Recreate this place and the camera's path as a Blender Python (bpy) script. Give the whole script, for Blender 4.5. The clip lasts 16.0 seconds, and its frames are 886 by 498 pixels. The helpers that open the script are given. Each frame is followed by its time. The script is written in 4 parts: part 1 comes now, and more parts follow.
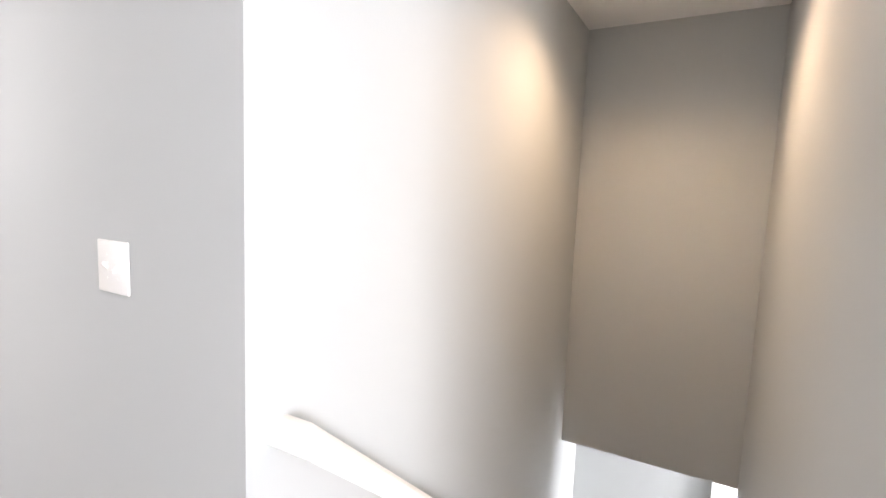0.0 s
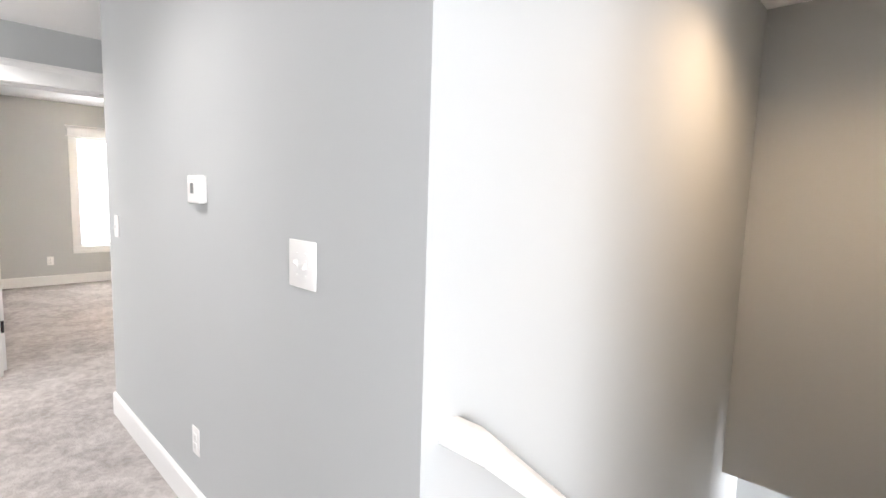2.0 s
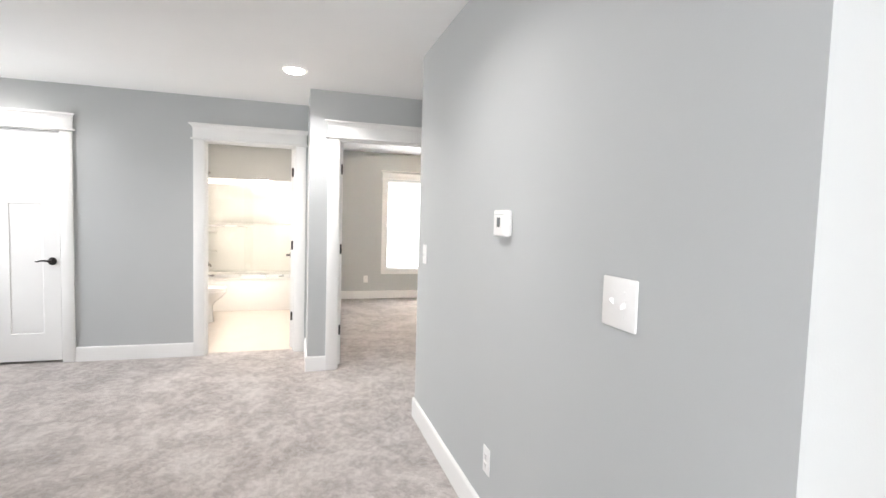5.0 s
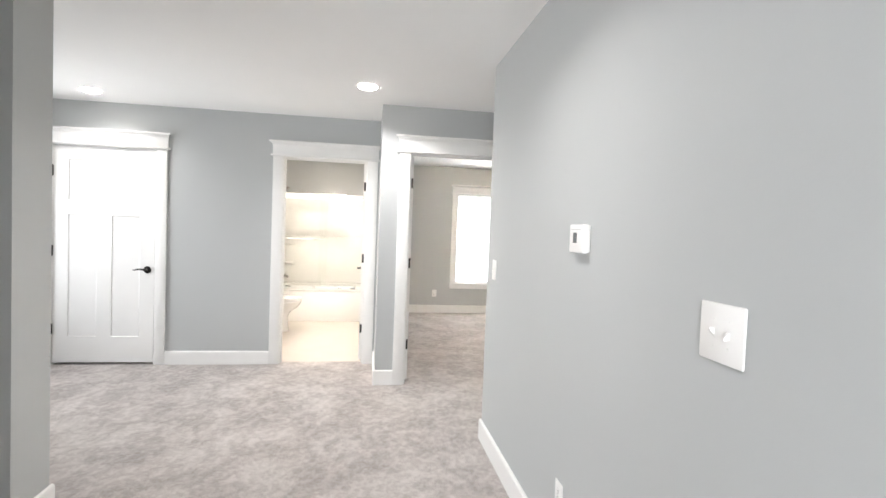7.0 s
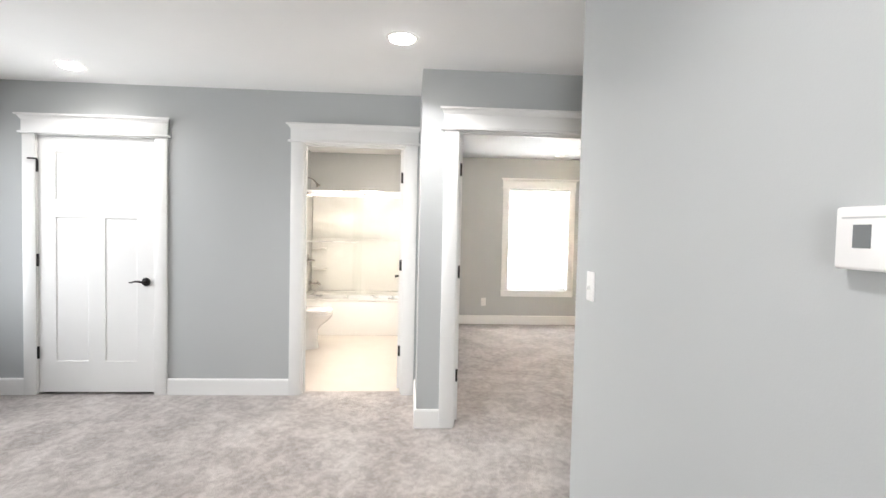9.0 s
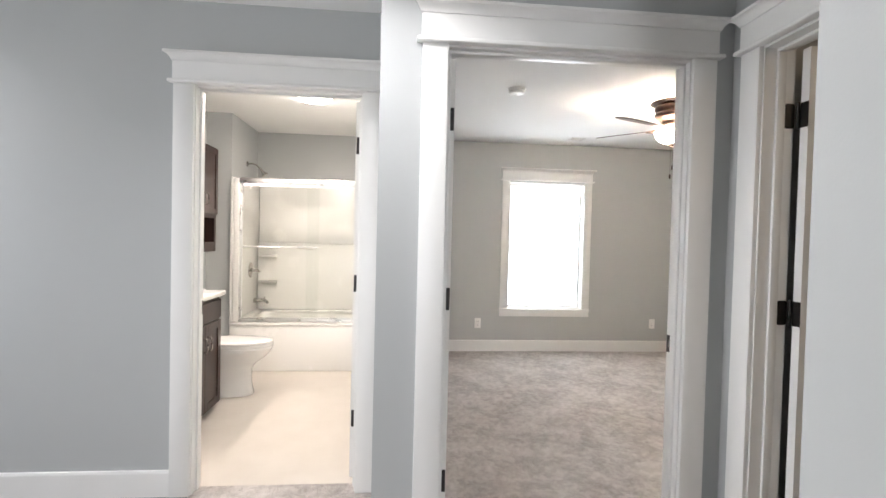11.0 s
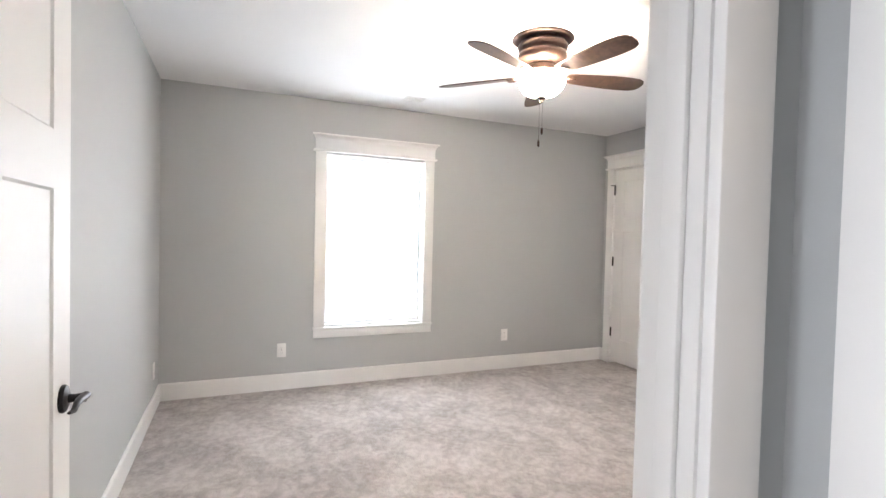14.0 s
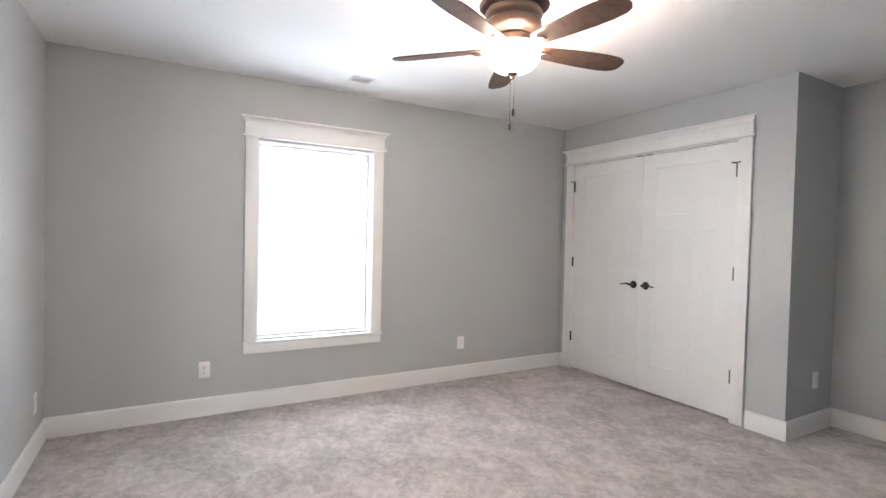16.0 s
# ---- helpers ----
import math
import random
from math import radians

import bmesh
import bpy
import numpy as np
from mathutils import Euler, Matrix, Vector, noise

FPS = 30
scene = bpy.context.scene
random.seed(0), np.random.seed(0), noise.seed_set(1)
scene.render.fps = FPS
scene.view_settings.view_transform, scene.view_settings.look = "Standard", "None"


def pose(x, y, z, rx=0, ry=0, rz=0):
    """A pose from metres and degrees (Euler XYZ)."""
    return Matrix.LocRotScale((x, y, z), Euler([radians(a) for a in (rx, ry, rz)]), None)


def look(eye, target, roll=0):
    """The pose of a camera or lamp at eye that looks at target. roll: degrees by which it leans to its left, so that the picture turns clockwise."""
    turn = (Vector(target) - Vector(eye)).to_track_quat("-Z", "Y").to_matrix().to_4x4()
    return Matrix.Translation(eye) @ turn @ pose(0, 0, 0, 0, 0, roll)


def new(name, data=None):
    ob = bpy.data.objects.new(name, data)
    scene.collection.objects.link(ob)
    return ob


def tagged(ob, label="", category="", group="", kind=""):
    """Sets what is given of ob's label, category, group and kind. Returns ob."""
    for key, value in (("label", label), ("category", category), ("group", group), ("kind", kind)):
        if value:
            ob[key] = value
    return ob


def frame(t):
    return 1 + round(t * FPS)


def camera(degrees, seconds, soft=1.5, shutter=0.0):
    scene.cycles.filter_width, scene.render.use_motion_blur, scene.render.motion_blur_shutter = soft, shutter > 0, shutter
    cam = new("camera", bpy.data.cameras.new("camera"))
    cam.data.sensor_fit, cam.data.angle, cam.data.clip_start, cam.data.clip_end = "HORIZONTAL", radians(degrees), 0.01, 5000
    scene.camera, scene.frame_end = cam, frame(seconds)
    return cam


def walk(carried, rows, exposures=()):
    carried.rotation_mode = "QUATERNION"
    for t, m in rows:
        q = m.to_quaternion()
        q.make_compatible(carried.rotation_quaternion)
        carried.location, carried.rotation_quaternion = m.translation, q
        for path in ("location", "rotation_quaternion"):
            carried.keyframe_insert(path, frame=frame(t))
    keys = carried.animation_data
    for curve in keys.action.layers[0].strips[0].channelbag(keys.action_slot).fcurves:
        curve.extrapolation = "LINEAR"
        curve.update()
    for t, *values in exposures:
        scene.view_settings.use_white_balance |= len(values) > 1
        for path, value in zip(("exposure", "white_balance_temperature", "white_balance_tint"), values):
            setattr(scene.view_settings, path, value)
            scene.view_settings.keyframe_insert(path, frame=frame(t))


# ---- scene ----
cam = camera(84.4, 16.0)
PATH = [
    (0, (0.192, -0.073, 1.376), (-0.782, 1.66, 1.161), 2.2),
    (0.5, (0.175, -0.095, 1.377), (-0.858, 1.605, 1.17), 2.2),
    (1, (0.149, -0.11, 1.372), (-0.988, 1.522, 1.165), 2.2),
    (1.5, (0.117, -0.107, 1.365), (-1.144, 1.432, 1.162), 2.2),
    (2, (0.085, -0.113, 1.368), (-1.295, 1.318, 1.152), 1.8),
    (2.5, (0.071, -0.14, 1.367), (-1.431, 1.164, 1.164), 2.0),
    (3, (0.049, -0.161, 1.365), (-1.57, 0.997, 1.173), 2.0),
    (3.5, (0.038, -0.184, 1.363), (-1.678, 0.829, 1.191), 1.9),
    (4, (-0.003, -0.199, 1.362), (-1.8, 0.664, 1.199), 1.9),
    (4.5, (-0.036, -0.215, 1.368), (-1.9, 0.496, 1.224), 1.9),
    (5, (-0.044, -0.228, 1.372), (-1.955, 0.35, 1.251), 1.7),
    (7.5, (-0.231, -0.202, 1.372), (-2.213, 0.06, 1.298), 2.0),
    (8, (-0.436, -0.21, 1.374), (-2.422, 0.011, 1.294), 1.6),
    (10.5, (-2.269, -0.076, 1.328), (-4.267, -0.022, 1.276), 1.5),
    (11, (-2.596, -0.038, 1.321), (-4.587, 0.144, 1.275), 1.4),
    (11.5, (-2.882, 0.04, 1.305), (-4.857, 0.353, 1.27), 1.2),
    (12, (-3.165, 0.131, 1.303), (-5.123, 0.537, 1.266), 1.4),
    (12.5, (-3.434, 0.222, 1.294), (-5.367, 0.735, 1.262), 1.3),
    (13, (-3.64, 0.368, 1.295), (-5.554, 0.949, 1.252), 1.3),
    (13.5, (-3.833, 0.444, 1.315), (-5.711, 1.131, 1.257), 1.4),
    (14, (-3.996, 0.541, 1.319), (-5.835, 1.324, 1.265), 1.4),
    (14.5, (-4.145, 0.58, 1.319), (-5.948, 1.444, 1.269), 1.4),
    (15, (-4.268, 0.607, 1.308), (-6.036, 1.54, 1.262), 1.4),
    (15.5, (-4.365, 0.634, 1.311), (-6.110, 1.61, 1.262), 1.4),
    (16, (-4.424, 0.665, 1.309), (-6.163, 1.651, 1.261), 1.3),
]
EXPOSURES = [(0, 0.82, 6800, 17), (1, 0.82, 6750, 16), (3, 0.64, 6700, 14), (5, 0.61, 6700, 13), (8, 0.60, 6700, 12), (10.5, 0.30, 6600, 12), (11, 0.24, 6550, 13), (12, 0.28, 6450, 15),
             (13, 0.52, 6450, 15), (13.5, 0.60, 6400, 15), (14.5, 0.58, 6300, 15), (15, 0.53, 6250, 15), (16, 0.38, 6150, 16)]
walk(cam, [(t, look(eye, target, roll)) for t, eye, target, roll in PATH], EXPOSURES)

# ---- world and lights ----
world = bpy.data.worlds.new("sky")
scene.world = world
world.use_nodes = True
wn = world.node_tree
sky = wn.nodes.new("ShaderNodeTexSky")
sky.sky_type, sky.sun_disc = "NISHITA", False
sky.sun_elevation, sky.sun_rotation = radians(38), radians(200)
wn.nodes["Background"].inputs["Strength"].default_value = 0.1
wn.links.new(sky.outputs[0], wn.nodes["Background"].inputs["Color"])


def lamp(name, kind, m, power, color, size=0.1, size_y=None, spread=180, blend=0.5, cone=120):
    data = bpy.data.lights.new(name, kind)
    data.energy, data.color = power, color
    if kind == "AREA":
        data.shape, data.size, data.spread = ("RECTANGLE" if size_y else "DISK"), size, radians(spread)
        if size_y:
            data.size_y = size_y
    elif kind == "SPOT":
        data.shadow_soft_size, data.spot_size, data.spot_blend = size, radians(cone), blend
    else:
        data.shadow_soft_size = size
    ob = new(name, data)
    ob.matrix_world = m
    return ob


DAY, COOL, WARM, TUNGSTEN = (0.90, 0.95, 1.0), (0.97, 0.98, 1.0), (1.0, 0.88, 0.72), (1.0, 0.70, 0.42)
CEIL = 2.45
CANS = [(-3.93, -0.25, 12), (-4.69, -2.55, 5), (-1.85, -0.25, 9)]
lamp("window_daylight", "AREA", look((-8.40, 1.70, 1.25), (0, 1.70, 1.25)), 25, DAY, 0.88, 1.44)
lamp("landing_daylight", "AREA", look((3.24, -2.1, 1.4), (0, -2.1, 1.4)), 330, DAY, 3.4, 1.45)
# Fill from an assumed, unseen south window, added to brighten the recess and jambs.
lamp("hall_fill_light", "AREA", look((-4.25, -4.04, 1.35), (-4.25, 0, 1.15)), 25, DAY, 1.1, 1.45, spread=105)
lamp("lower_landing_daylight", "AREA", look((1.62, 3.1, -1.05), (0, 3.1, -1.05)), 90, DAY, 0.7, 1.0)
for cx, cy, power in CANS:
    lamp("recessed_lamp", "AREA", pose(cx, cy, CEIL - 0.022), power, (0.98, 0.985, 1.0), 0.10, spread=142)
lamp("stair_lamp", "SPOT", pose(-0.1, 2.12, CEIL - 0.03), 70, (1.0, 0.73, 0.47), 0.07, cone=145, blend=0.8)
lamp("bath_lamp", "AREA", pose(-6.605, -0.73, CEIL - 0.078), 10, (1.0, 0.89, 0.77), 0.22)
lamp("vanity_light", "AREA", look((-6.05, -1.74, 2.02), (-5.95, -1.1, 1.45)), 25, (1.0, 0.91, 0.815), 0.42, 0.08)
for k in range(3):
    lamp("fan_bulb", "POINT", pose(-6.376 + 0.07 * math.cos(2.1 * k), 2.137 + 0.07 * math.sin(2.1 * k), 2.20), 2.5, TUNGSTEN, 0.03)
lamp("side_room_lamp", "POINT", pose(-2.35, 2.2, 2.25), 12, (1.0, 0.76, 0.52), 0.08)


# ---- materials ----
def nodes_of(name):
    m = bpy.data.materials.new(name)
    m.use_nodes = True
    return m, m.node_tree.nodes, m.node_tree.links, m.node_tree.nodes["Principled BSDF"]


def surface(name, base, rough=0.5, metal=0.0, vary=0.06, scale=6.0, grain=120.0, bump=0.05, spread=None, coat=0.0, stretch=(1, 1, 1)):
    """A painted, moulded or cast surface: slow variation of tone, fine relief, uneven gloss."""
    m, n, l, b = nodes_of(name)
    co = n.new("ShaderNodeTexCoord")
    mp = n.new("ShaderNodeMapping")
    mp.inputs["Scale"].default_value = stretch
    l.new(co.outputs["Object"], mp.inputs["Vector"])
    big, fine = n.new("ShaderNodeTexNoise"), n.new("ShaderNodeTexNoise")
    big.inputs["Scale"].default_value, big.inputs["Detail"].default_value = scale, 5
    fine.inputs["Scale"].default_value, fine.inputs["Detail"].default_value = grain, 3
    for t in (big, fine):
        l.new(mp.outputs["Vector"], t.inputs["Vector"])
    ramp = n.new("ShaderNodeValToRGB")
    other = spread or [c * (1 - 2 * vary) for c in base]
    ramp.color_ramp.elements[0].position, ramp.color_ramp.elements[1].position = 0.3, 0.7
    ramp.color_ramp.elements[0].color, ramp.color_ramp.elements[1].color = (*other, 1), (*base, 1)
    l.new(big.outputs["Fac"], ramp.inputs["Fac"])
    l.new(ramp.outputs["Color"], b.inputs["Base Color"])
    span = n.new("ShaderNodeMapRange")
    span.inputs["To Min"].default_value, span.inputs["To Max"].default_value = max(0.02, rough - 0.06), min(1, rough + 0.06)
    l.new(big.outputs["Fac"], span.inputs["Value"])
    l.new(span.outputs["Result"], b.inputs["Roughness"])
    b.inputs["Metallic"].default_value, b.inputs["Coat Weight"].default_value = metal, coat
    if bump:
        bp = n.new("ShaderNodeBump")
        bp.inputs["Strength"].default_value, bp.inputs["Distance"].default_value = bump, 0.002
        l.new(fine.outputs["Fac"], bp.inputs["Height"])
        l.new(bp.outputs["Normal"], b.inputs["Normal"])
    return m


def carpet_material():
    m, n, l, b = nodes_of("carpet")
    co = n.new("ShaderNodeTexCoord")

    def noise_at(scale, detail, rough, distort=0.0, stretch=(1, 1, 1), turn=0.0):
        mp, t = n.new("ShaderNodeMapping"), n.new("ShaderNodeTexNoise")
        mp.inputs["Scale"].default_value, mp.inputs["Rotation"].default_value = stretch, (0, 0, turn)
        t.inputs["Scale"].default_value, t.inputs["Detail"].default_value = scale, detail
        t.inputs["Roughness"].default_value, t.inputs["Distortion"].default_value = rough, distort
        l.new(co.outputs["Object"], mp.inputs["Vector"])
        l.new(mp.outputs["Vector"], t.inputs["Vector"])
        return t.outputs["Fac"]

    def mixed(a, fac, c, blend="MIX"):
        x = n.new("ShaderNodeMix")
        x.data_type, x.blend_type = "RGBA", blend
        for k, v in ((0, fac), (6, a), (7, c)):
            if hasattr(v, "is_linked"):
                l.new(v, x.inputs[k])
            else:
                x.inputs[k].default_value = v
        return x.outputs[2]

    def ramped(v, lo, hi):
        r = n.new("ShaderNodeMapRange")
        r.interpolation_type = "SMOOTHSTEP"
        r.inputs["From Min"].default_value, r.inputs["From Max"].default_value = lo, hi
        l.new(v, r.inputs["Value"])
        return r.outputs["Result"]

    trodden = ramped(noise_at(1.1, 4, 0.6, 0.5), 0.36, 0.64)
    brushed = ramped(noise_at(3.7, 6, 0.62, 0.25, (1, 1.12, 1), -0.6), 0.40, 0.61)
    nap = ramped(noise_at(17, 4, 0.66, 0.2, (1, 1.15, 1), 0.5), 0.42, 0.61)
    clumps = ramped(noise_at(42, 4, 0.7), 0.36, 0.64)
    tufts = ramped(noise_at(110, 3, 0.7), 0.25, 0.7)
    fibre = noise_at(330, 2, 0.6)
    tone = mixed((0.285, 0.248, 0.228, 1), trodden, (0.385, 0.343, 0.319, 1))
    pale = mixed((0.475, 0.432, 0.404, 1), trodden, (0.63, 0.584, 0.552, 1))
    tone = mixed(tone, brushed, pale)
    tone = mixed(tone, 0.29, mixed((0.27, 0.238, 0.218, 1), nap, (0.72, 0.675, 0.645, 1)))
    tone = mixed(tone, 0.14, mixed((0.26, 0.230, 0.212, 1), clumps, (0.68, 0.635, 0.605, 1)))
    dark = mixed(tone, 0.30, (0.66, 0.63, 0.62, 1), "MULTIPLY")
    tone = mixed(dark, tufts, tone)
    l.new(tone, b.inputs["Base Color"])
    b.inputs["Roughness"].default_value = 0.95
    b.inputs["Sheen Weight"].default_value, b.inputs["Sheen Roughness"].default_value = 0.25, 0.5
    height = n.new("ShaderNodeMath")
    height.operation = "ADD"
    l.new(tufts, height.inputs[0])
    l.new(fibre, height.inputs[1])
    total = n.new("ShaderNodeMath")
    total.operation = "MULTIPLY_ADD"
    total.inputs[1].default_value = 1.3
    l.new(clumps, total.inputs[0])
    l.new(height.outputs[0], total.inputs[2])
    bp = n.new("ShaderNodeBump")
    bp.inputs["Strength"].default_value, bp.inputs["Distance"].default_value = 0.6, 0.008
    l.new(total.outputs[0], bp.inputs["Height"])
    l.new(bp.outputs["Normal"], b.inputs["Normal"])
    return m


def wood(name, dark, light, rough, scale=1.0):
    m, n, l, b = nodes_of(name)
    co, mp, wave = n.new("ShaderNodeTexCoord"), n.new("ShaderNodeMapping"), n.new("ShaderNodeTexNoise")
    mp.inputs["Scale"].default_value = (30 * scale, 30 * scale, 2.2 * scale)
    l.new(co.outputs["Object"], mp.inputs["Vector"])
    wave.inputs["Scale"].default_value, wave.inputs["Detail"].default_value, wave.inputs["Distortion"].default_value = 1.5, 6, 0.6
    l.new(mp.outputs["Vector"], wave.inputs["Vector"])
    ramp = n.new("ShaderNodeValToRGB")
    ramp.color_ramp.elements[0].position, ramp.color_ramp.elements[1].position = 0.3, 0.72
    ramp.color_ramp.elements[0].color, ramp.color_ramp.elements[1].color = (*dark, 1), (*light, 1)
    l.new(wave.outputs["Fac"], ramp.inputs["Fac"])
    l.new(ramp.outputs["Color"], b.inputs["Base Color"])
    b.inputs["Roughness"].default_value = rough
    bp = n.new("ShaderNodeBump")
    bp.inputs["Strength"].default_value, bp.inputs["Distance"].default_value = 0.12, 0.001
    l.new(wave.outputs["Fac"], bp.inputs["Height"])
    l.new(bp.outputs["Normal"], b.inputs["Normal"])
    return m


def clear_glass(name, tint, gloss=0.03):
    m = bpy.data.materials.new(name)
    m.use_nodes = True
    n, l = m.node_tree.nodes, m.node_tree.links
    n.remove(n["Principled BSDF"])
    see, shine, mix = n.new("ShaderNodeBsdfTransparent"), n.new("ShaderNodeBsdfGlossy"), n.new("ShaderNodeMixShader")
    edge, fifth, fres = n.new("ShaderNodeLayerWeight"), n.new("ShaderNodeMath"), n.new("ShaderNodeMapRange")
    edge.inputs["Blend"].default_value = 0.5
    fifth.operation, fifth.inputs[1].default_value = "POWER", 4.0
    fres.inputs["To Min"].default_value, fres.inputs["To Max"].default_value = 0.006, 0.6
    l.new(edge.outputs["Facing"], fifth.inputs[0])
    l.new(fifth.outputs[0], fres.inputs["Value"])
    see.inputs["Color"].default_value = (*tint, 1)
    shine.inputs["Roughness"].default_value = gloss
    l.new(fres.outputs[0], mix.inputs[0])
    l.new(see.outputs[0], mix.inputs[1])
    l.new(shine.outputs[0], mix.inputs[2])
    l.new(mix.outputs[0], n["Material Output"].inputs["Surface"])
    return m


def glowing(name, color, strength):
    m, n, l, b = nodes_of(name)
    b.inputs["Base Color"].default_value = (*color, 1)
    b.inputs["Emission Color"].default_value = (*color, 1)
    b.inputs["Emission Strength"].default_value = strength
    b.inputs["Roughness"].default_value = 0.35
    return m


PAINT = surface("wall_paint", (0.447, 0.461, 0.459), 0.62, vary=0.012, scale=1.4, grain=170, bump=0.10)
CEILING = surface("ceiling_paint", (0.87, 0.87, 0.86), 0.85, vary=0.01, scale=2, grain=140, bump=0.18)
TRIM = surface("trim_paint", (0.80, 0.795, 0.775), 0.34, vary=0.012, scale=5, grain=60, bump=0.03)
DOOR = surface("door_paint", (0.79, 0.785, 0.765), 0.46, vary=0.012, scale=4, grain=90, bump=0.04)
CARPET = carpet_material()
VINYL = surface("bath_vinyl", (0.60, 0.555, 0.505), 0.38, vary=0.05, scale=5, grain=40, bump=0.03, spread=(0.56, 0.512, 0.460))
ACRYLIC = surface("tub_acrylic", (0.87, 0.855, 0.825), 0.26, vary=0.01, scale=4, bump=0)
PORCELAIN = surface("porcelain", (0.84, 0.83, 0.81), 0.08, vary=0.008, scale=4, bump=0, coat=0.5)
MARBLE = surface("cultured_marble", (0.84, 0.83, 0.81), 0.15, vary=0.05, scale=9, bump=0)
ESPRESSO = wood("espresso_wood", (0.014, 0.0065, 0.005), (0.038, 0.015, 0.011), 0.36)
# Darker espresso copy: the cubby's shade is put into the colour.
SHADOW_WOOD = wood("shaded_cabinet_wood", (0.014, 0.009, 0.007), (0.026, 0.016, 0.012), 0.6)
NICKEL = surface("brushed_nickel", (0.50, 0.48, 0.45), 0.26, metal=1, vary=0.03, scale=20, grain=300, bump=0.03)
CHROME = surface("polished_chrome", (0.90, 0.90, 0.89), 0.28, metal=1, vary=0.01, bump=0)
BRONZE = surface("oil_rubbed_bronze", (0.022, 0.019, 0.018), 0.40, metal=0.4, vary=0.2, scale=40, bump=0.04)
COPPER = surface("fan_bronze", (0.056, 0.032, 0.024), 0.40, metal=0.5, vary=0.18, scale=18, grain=80, bump=0.05, stretch=(1, 1, 4))
BLADE = wood("blade_veneer", (0.030, 0.017, 0.012), (0.085, 0.045, 0.030), 0.38, 0.6)
PLASTIC = surface("white_plastic", (0.80, 0.79, 0.77), 0.32, vary=0.01, scale=10, bump=0)
SCREEN = surface("display_grey", (0.16, 0.17, 0.17), 0.25, vary=0.03, bump=0)
PRINT = surface("pale_print", (0.50, 0.50, 0.49), 0.4, vary=0.02, bump=0)
SLOT = surface("dark_slot", (0.03, 0.03, 0.03), 0.7, vary=0.1, bump=0)
VINYL_SASH = surface("sash_vinyl", (0.82, 0.82, 0.82), 0.35, vary=0.01, bump=0)
GLASS = clear_glass("window_glass", (0.98, 0.99, 0.99))
SHOWER_GLASS = clear_glass("shower_glass", (0.982, 0.988, 0.982))
BOWL = glowing("lit_frosted_bowl", (1.0, 0.85, 0.68), 165.0)
LENS = glowing("lit_lens", (1.0, 0.97, 0.93), 22.0)
BATH_LENS = glowing("lit_bath_globe", (1.0, 0.915, 0.825), 80.0)


# ---- mesh helpers ----
def box(bm, x0, x1, y0, y1, z0, z1, bevel=0.0, seg=2):
    x0, x1, y0, y1, z0, z1 = min(x0, x1), max(x0, x1), min(y0, y1), max(y0, y1), min(z0, z1), max(z0, z1)
    v = [bm.verts.new((x, y, z)) for x in (x0, x1) for y in (y0, y1) for z in (z0, z1)]
    faces = [bm.faces.new([v[i] for i in q]) for q in ((0, 1, 3, 2), (4, 6, 7, 5), (0, 4, 5, 1), (2, 3, 7, 6), (0, 2, 6, 4), (1, 5, 7, 3))]
    if bevel:
        bmesh.ops.bevel(bm, geom=list({e for f in faces for e in f.edges}), offset=bevel, segments=seg, profile=0.5, affect="EDGES")
    return bm


def boxes(*rows, bevel=0.0):
    bm = bmesh.new()
    for r in rows:
        box(bm, *r, bevel=bevel)
    return bm


def lathe(bm, profile, n=32, m=Matrix()):
    rings = []
    for r, z in profile:
        rings.append([bm.verts.new(m @ Vector((max(r, 1e-4) * math.cos(2 * math.pi * k / n), max(r, 1e-4) * math.sin(2 * math.pi * k / n), z))) for k in range(n)])
    for a, b in zip(rings, rings[1:]):
        for k in range(n):
            bm.faces.new((a[k], a[(k + 1) % n], b[(k + 1) % n], b[k]))
    bm.faces.new(rings[0][::-1])
    bm.faces.new(rings[-1])
    return bm


def loft(bm, rings):
    made = [[bm.verts.new(p) for p in ring] for ring in rings]
    n = len(made[0])
    for a, b in zip(made, made[1:]):
        for k in range(n):
            bm.faces.new((a[k], a[(k + 1) % n], b[(k + 1) % n], b[k]))
    bm.faces.new(made[0][::-1])
    bm.faces.new(made[-1])
    return bm


def tube(bm, pts, radii, n=10, flat=1.0):
    pts = [Vector(p) for p in pts]
    rings = []
    for i, p in enumerate(pts):
        d = (pts[min(i + 1, len(pts) - 1)] - pts[max(i - 1, 0)]).normalized()
        side = d.cross(Vector((0, 0, 1)))
        side = side.normalized() if side.length > 1e-3 else Vector((1, 0, 0))
        up = side.cross(d)
        r = radii[i] if isinstance(radii, (list, tuple)) else radii
        rings.append([p + side * (r * math.cos(2 * math.pi * k / n)) + up * (r * flat * math.sin(2 * math.pi * k / n)) for k in range(n)])
    return loft(bm, rings)


def oval(cx, cy, z, rx, ry, n=28, power=2.0):
    out = []
    for k in range(n):
        c, s = math.cos(2 * math.pi * k / n), math.sin(2 * math.pi * k / n)
        out.append((cx + rx * math.copysign(abs(c) ** (2 / power), c), cy + ry * math.copysign(abs(s) ** (2 / power), s), z))
    return out


def finish(bm, name, material, smooth):
    bmesh.ops.recalc_face_normals(bm, faces=bm.faces)
    me = bpy.data.meshes.new(name)
    bm.to_mesh(me)
    bm.free()
    me.materials.append(material)
    if smooth:
        me.polygons.foreach_set("use_smooth", [True] * len(me.polygons))
        me.set_sharp_from_angle(angle=radians(38))
    return me


def solid(name, bm, material, label="", category="", kind="", group="", smooth=False):
    return tagged(new(name, finish(bm, name, material, smooth)), label, category, group, kind)


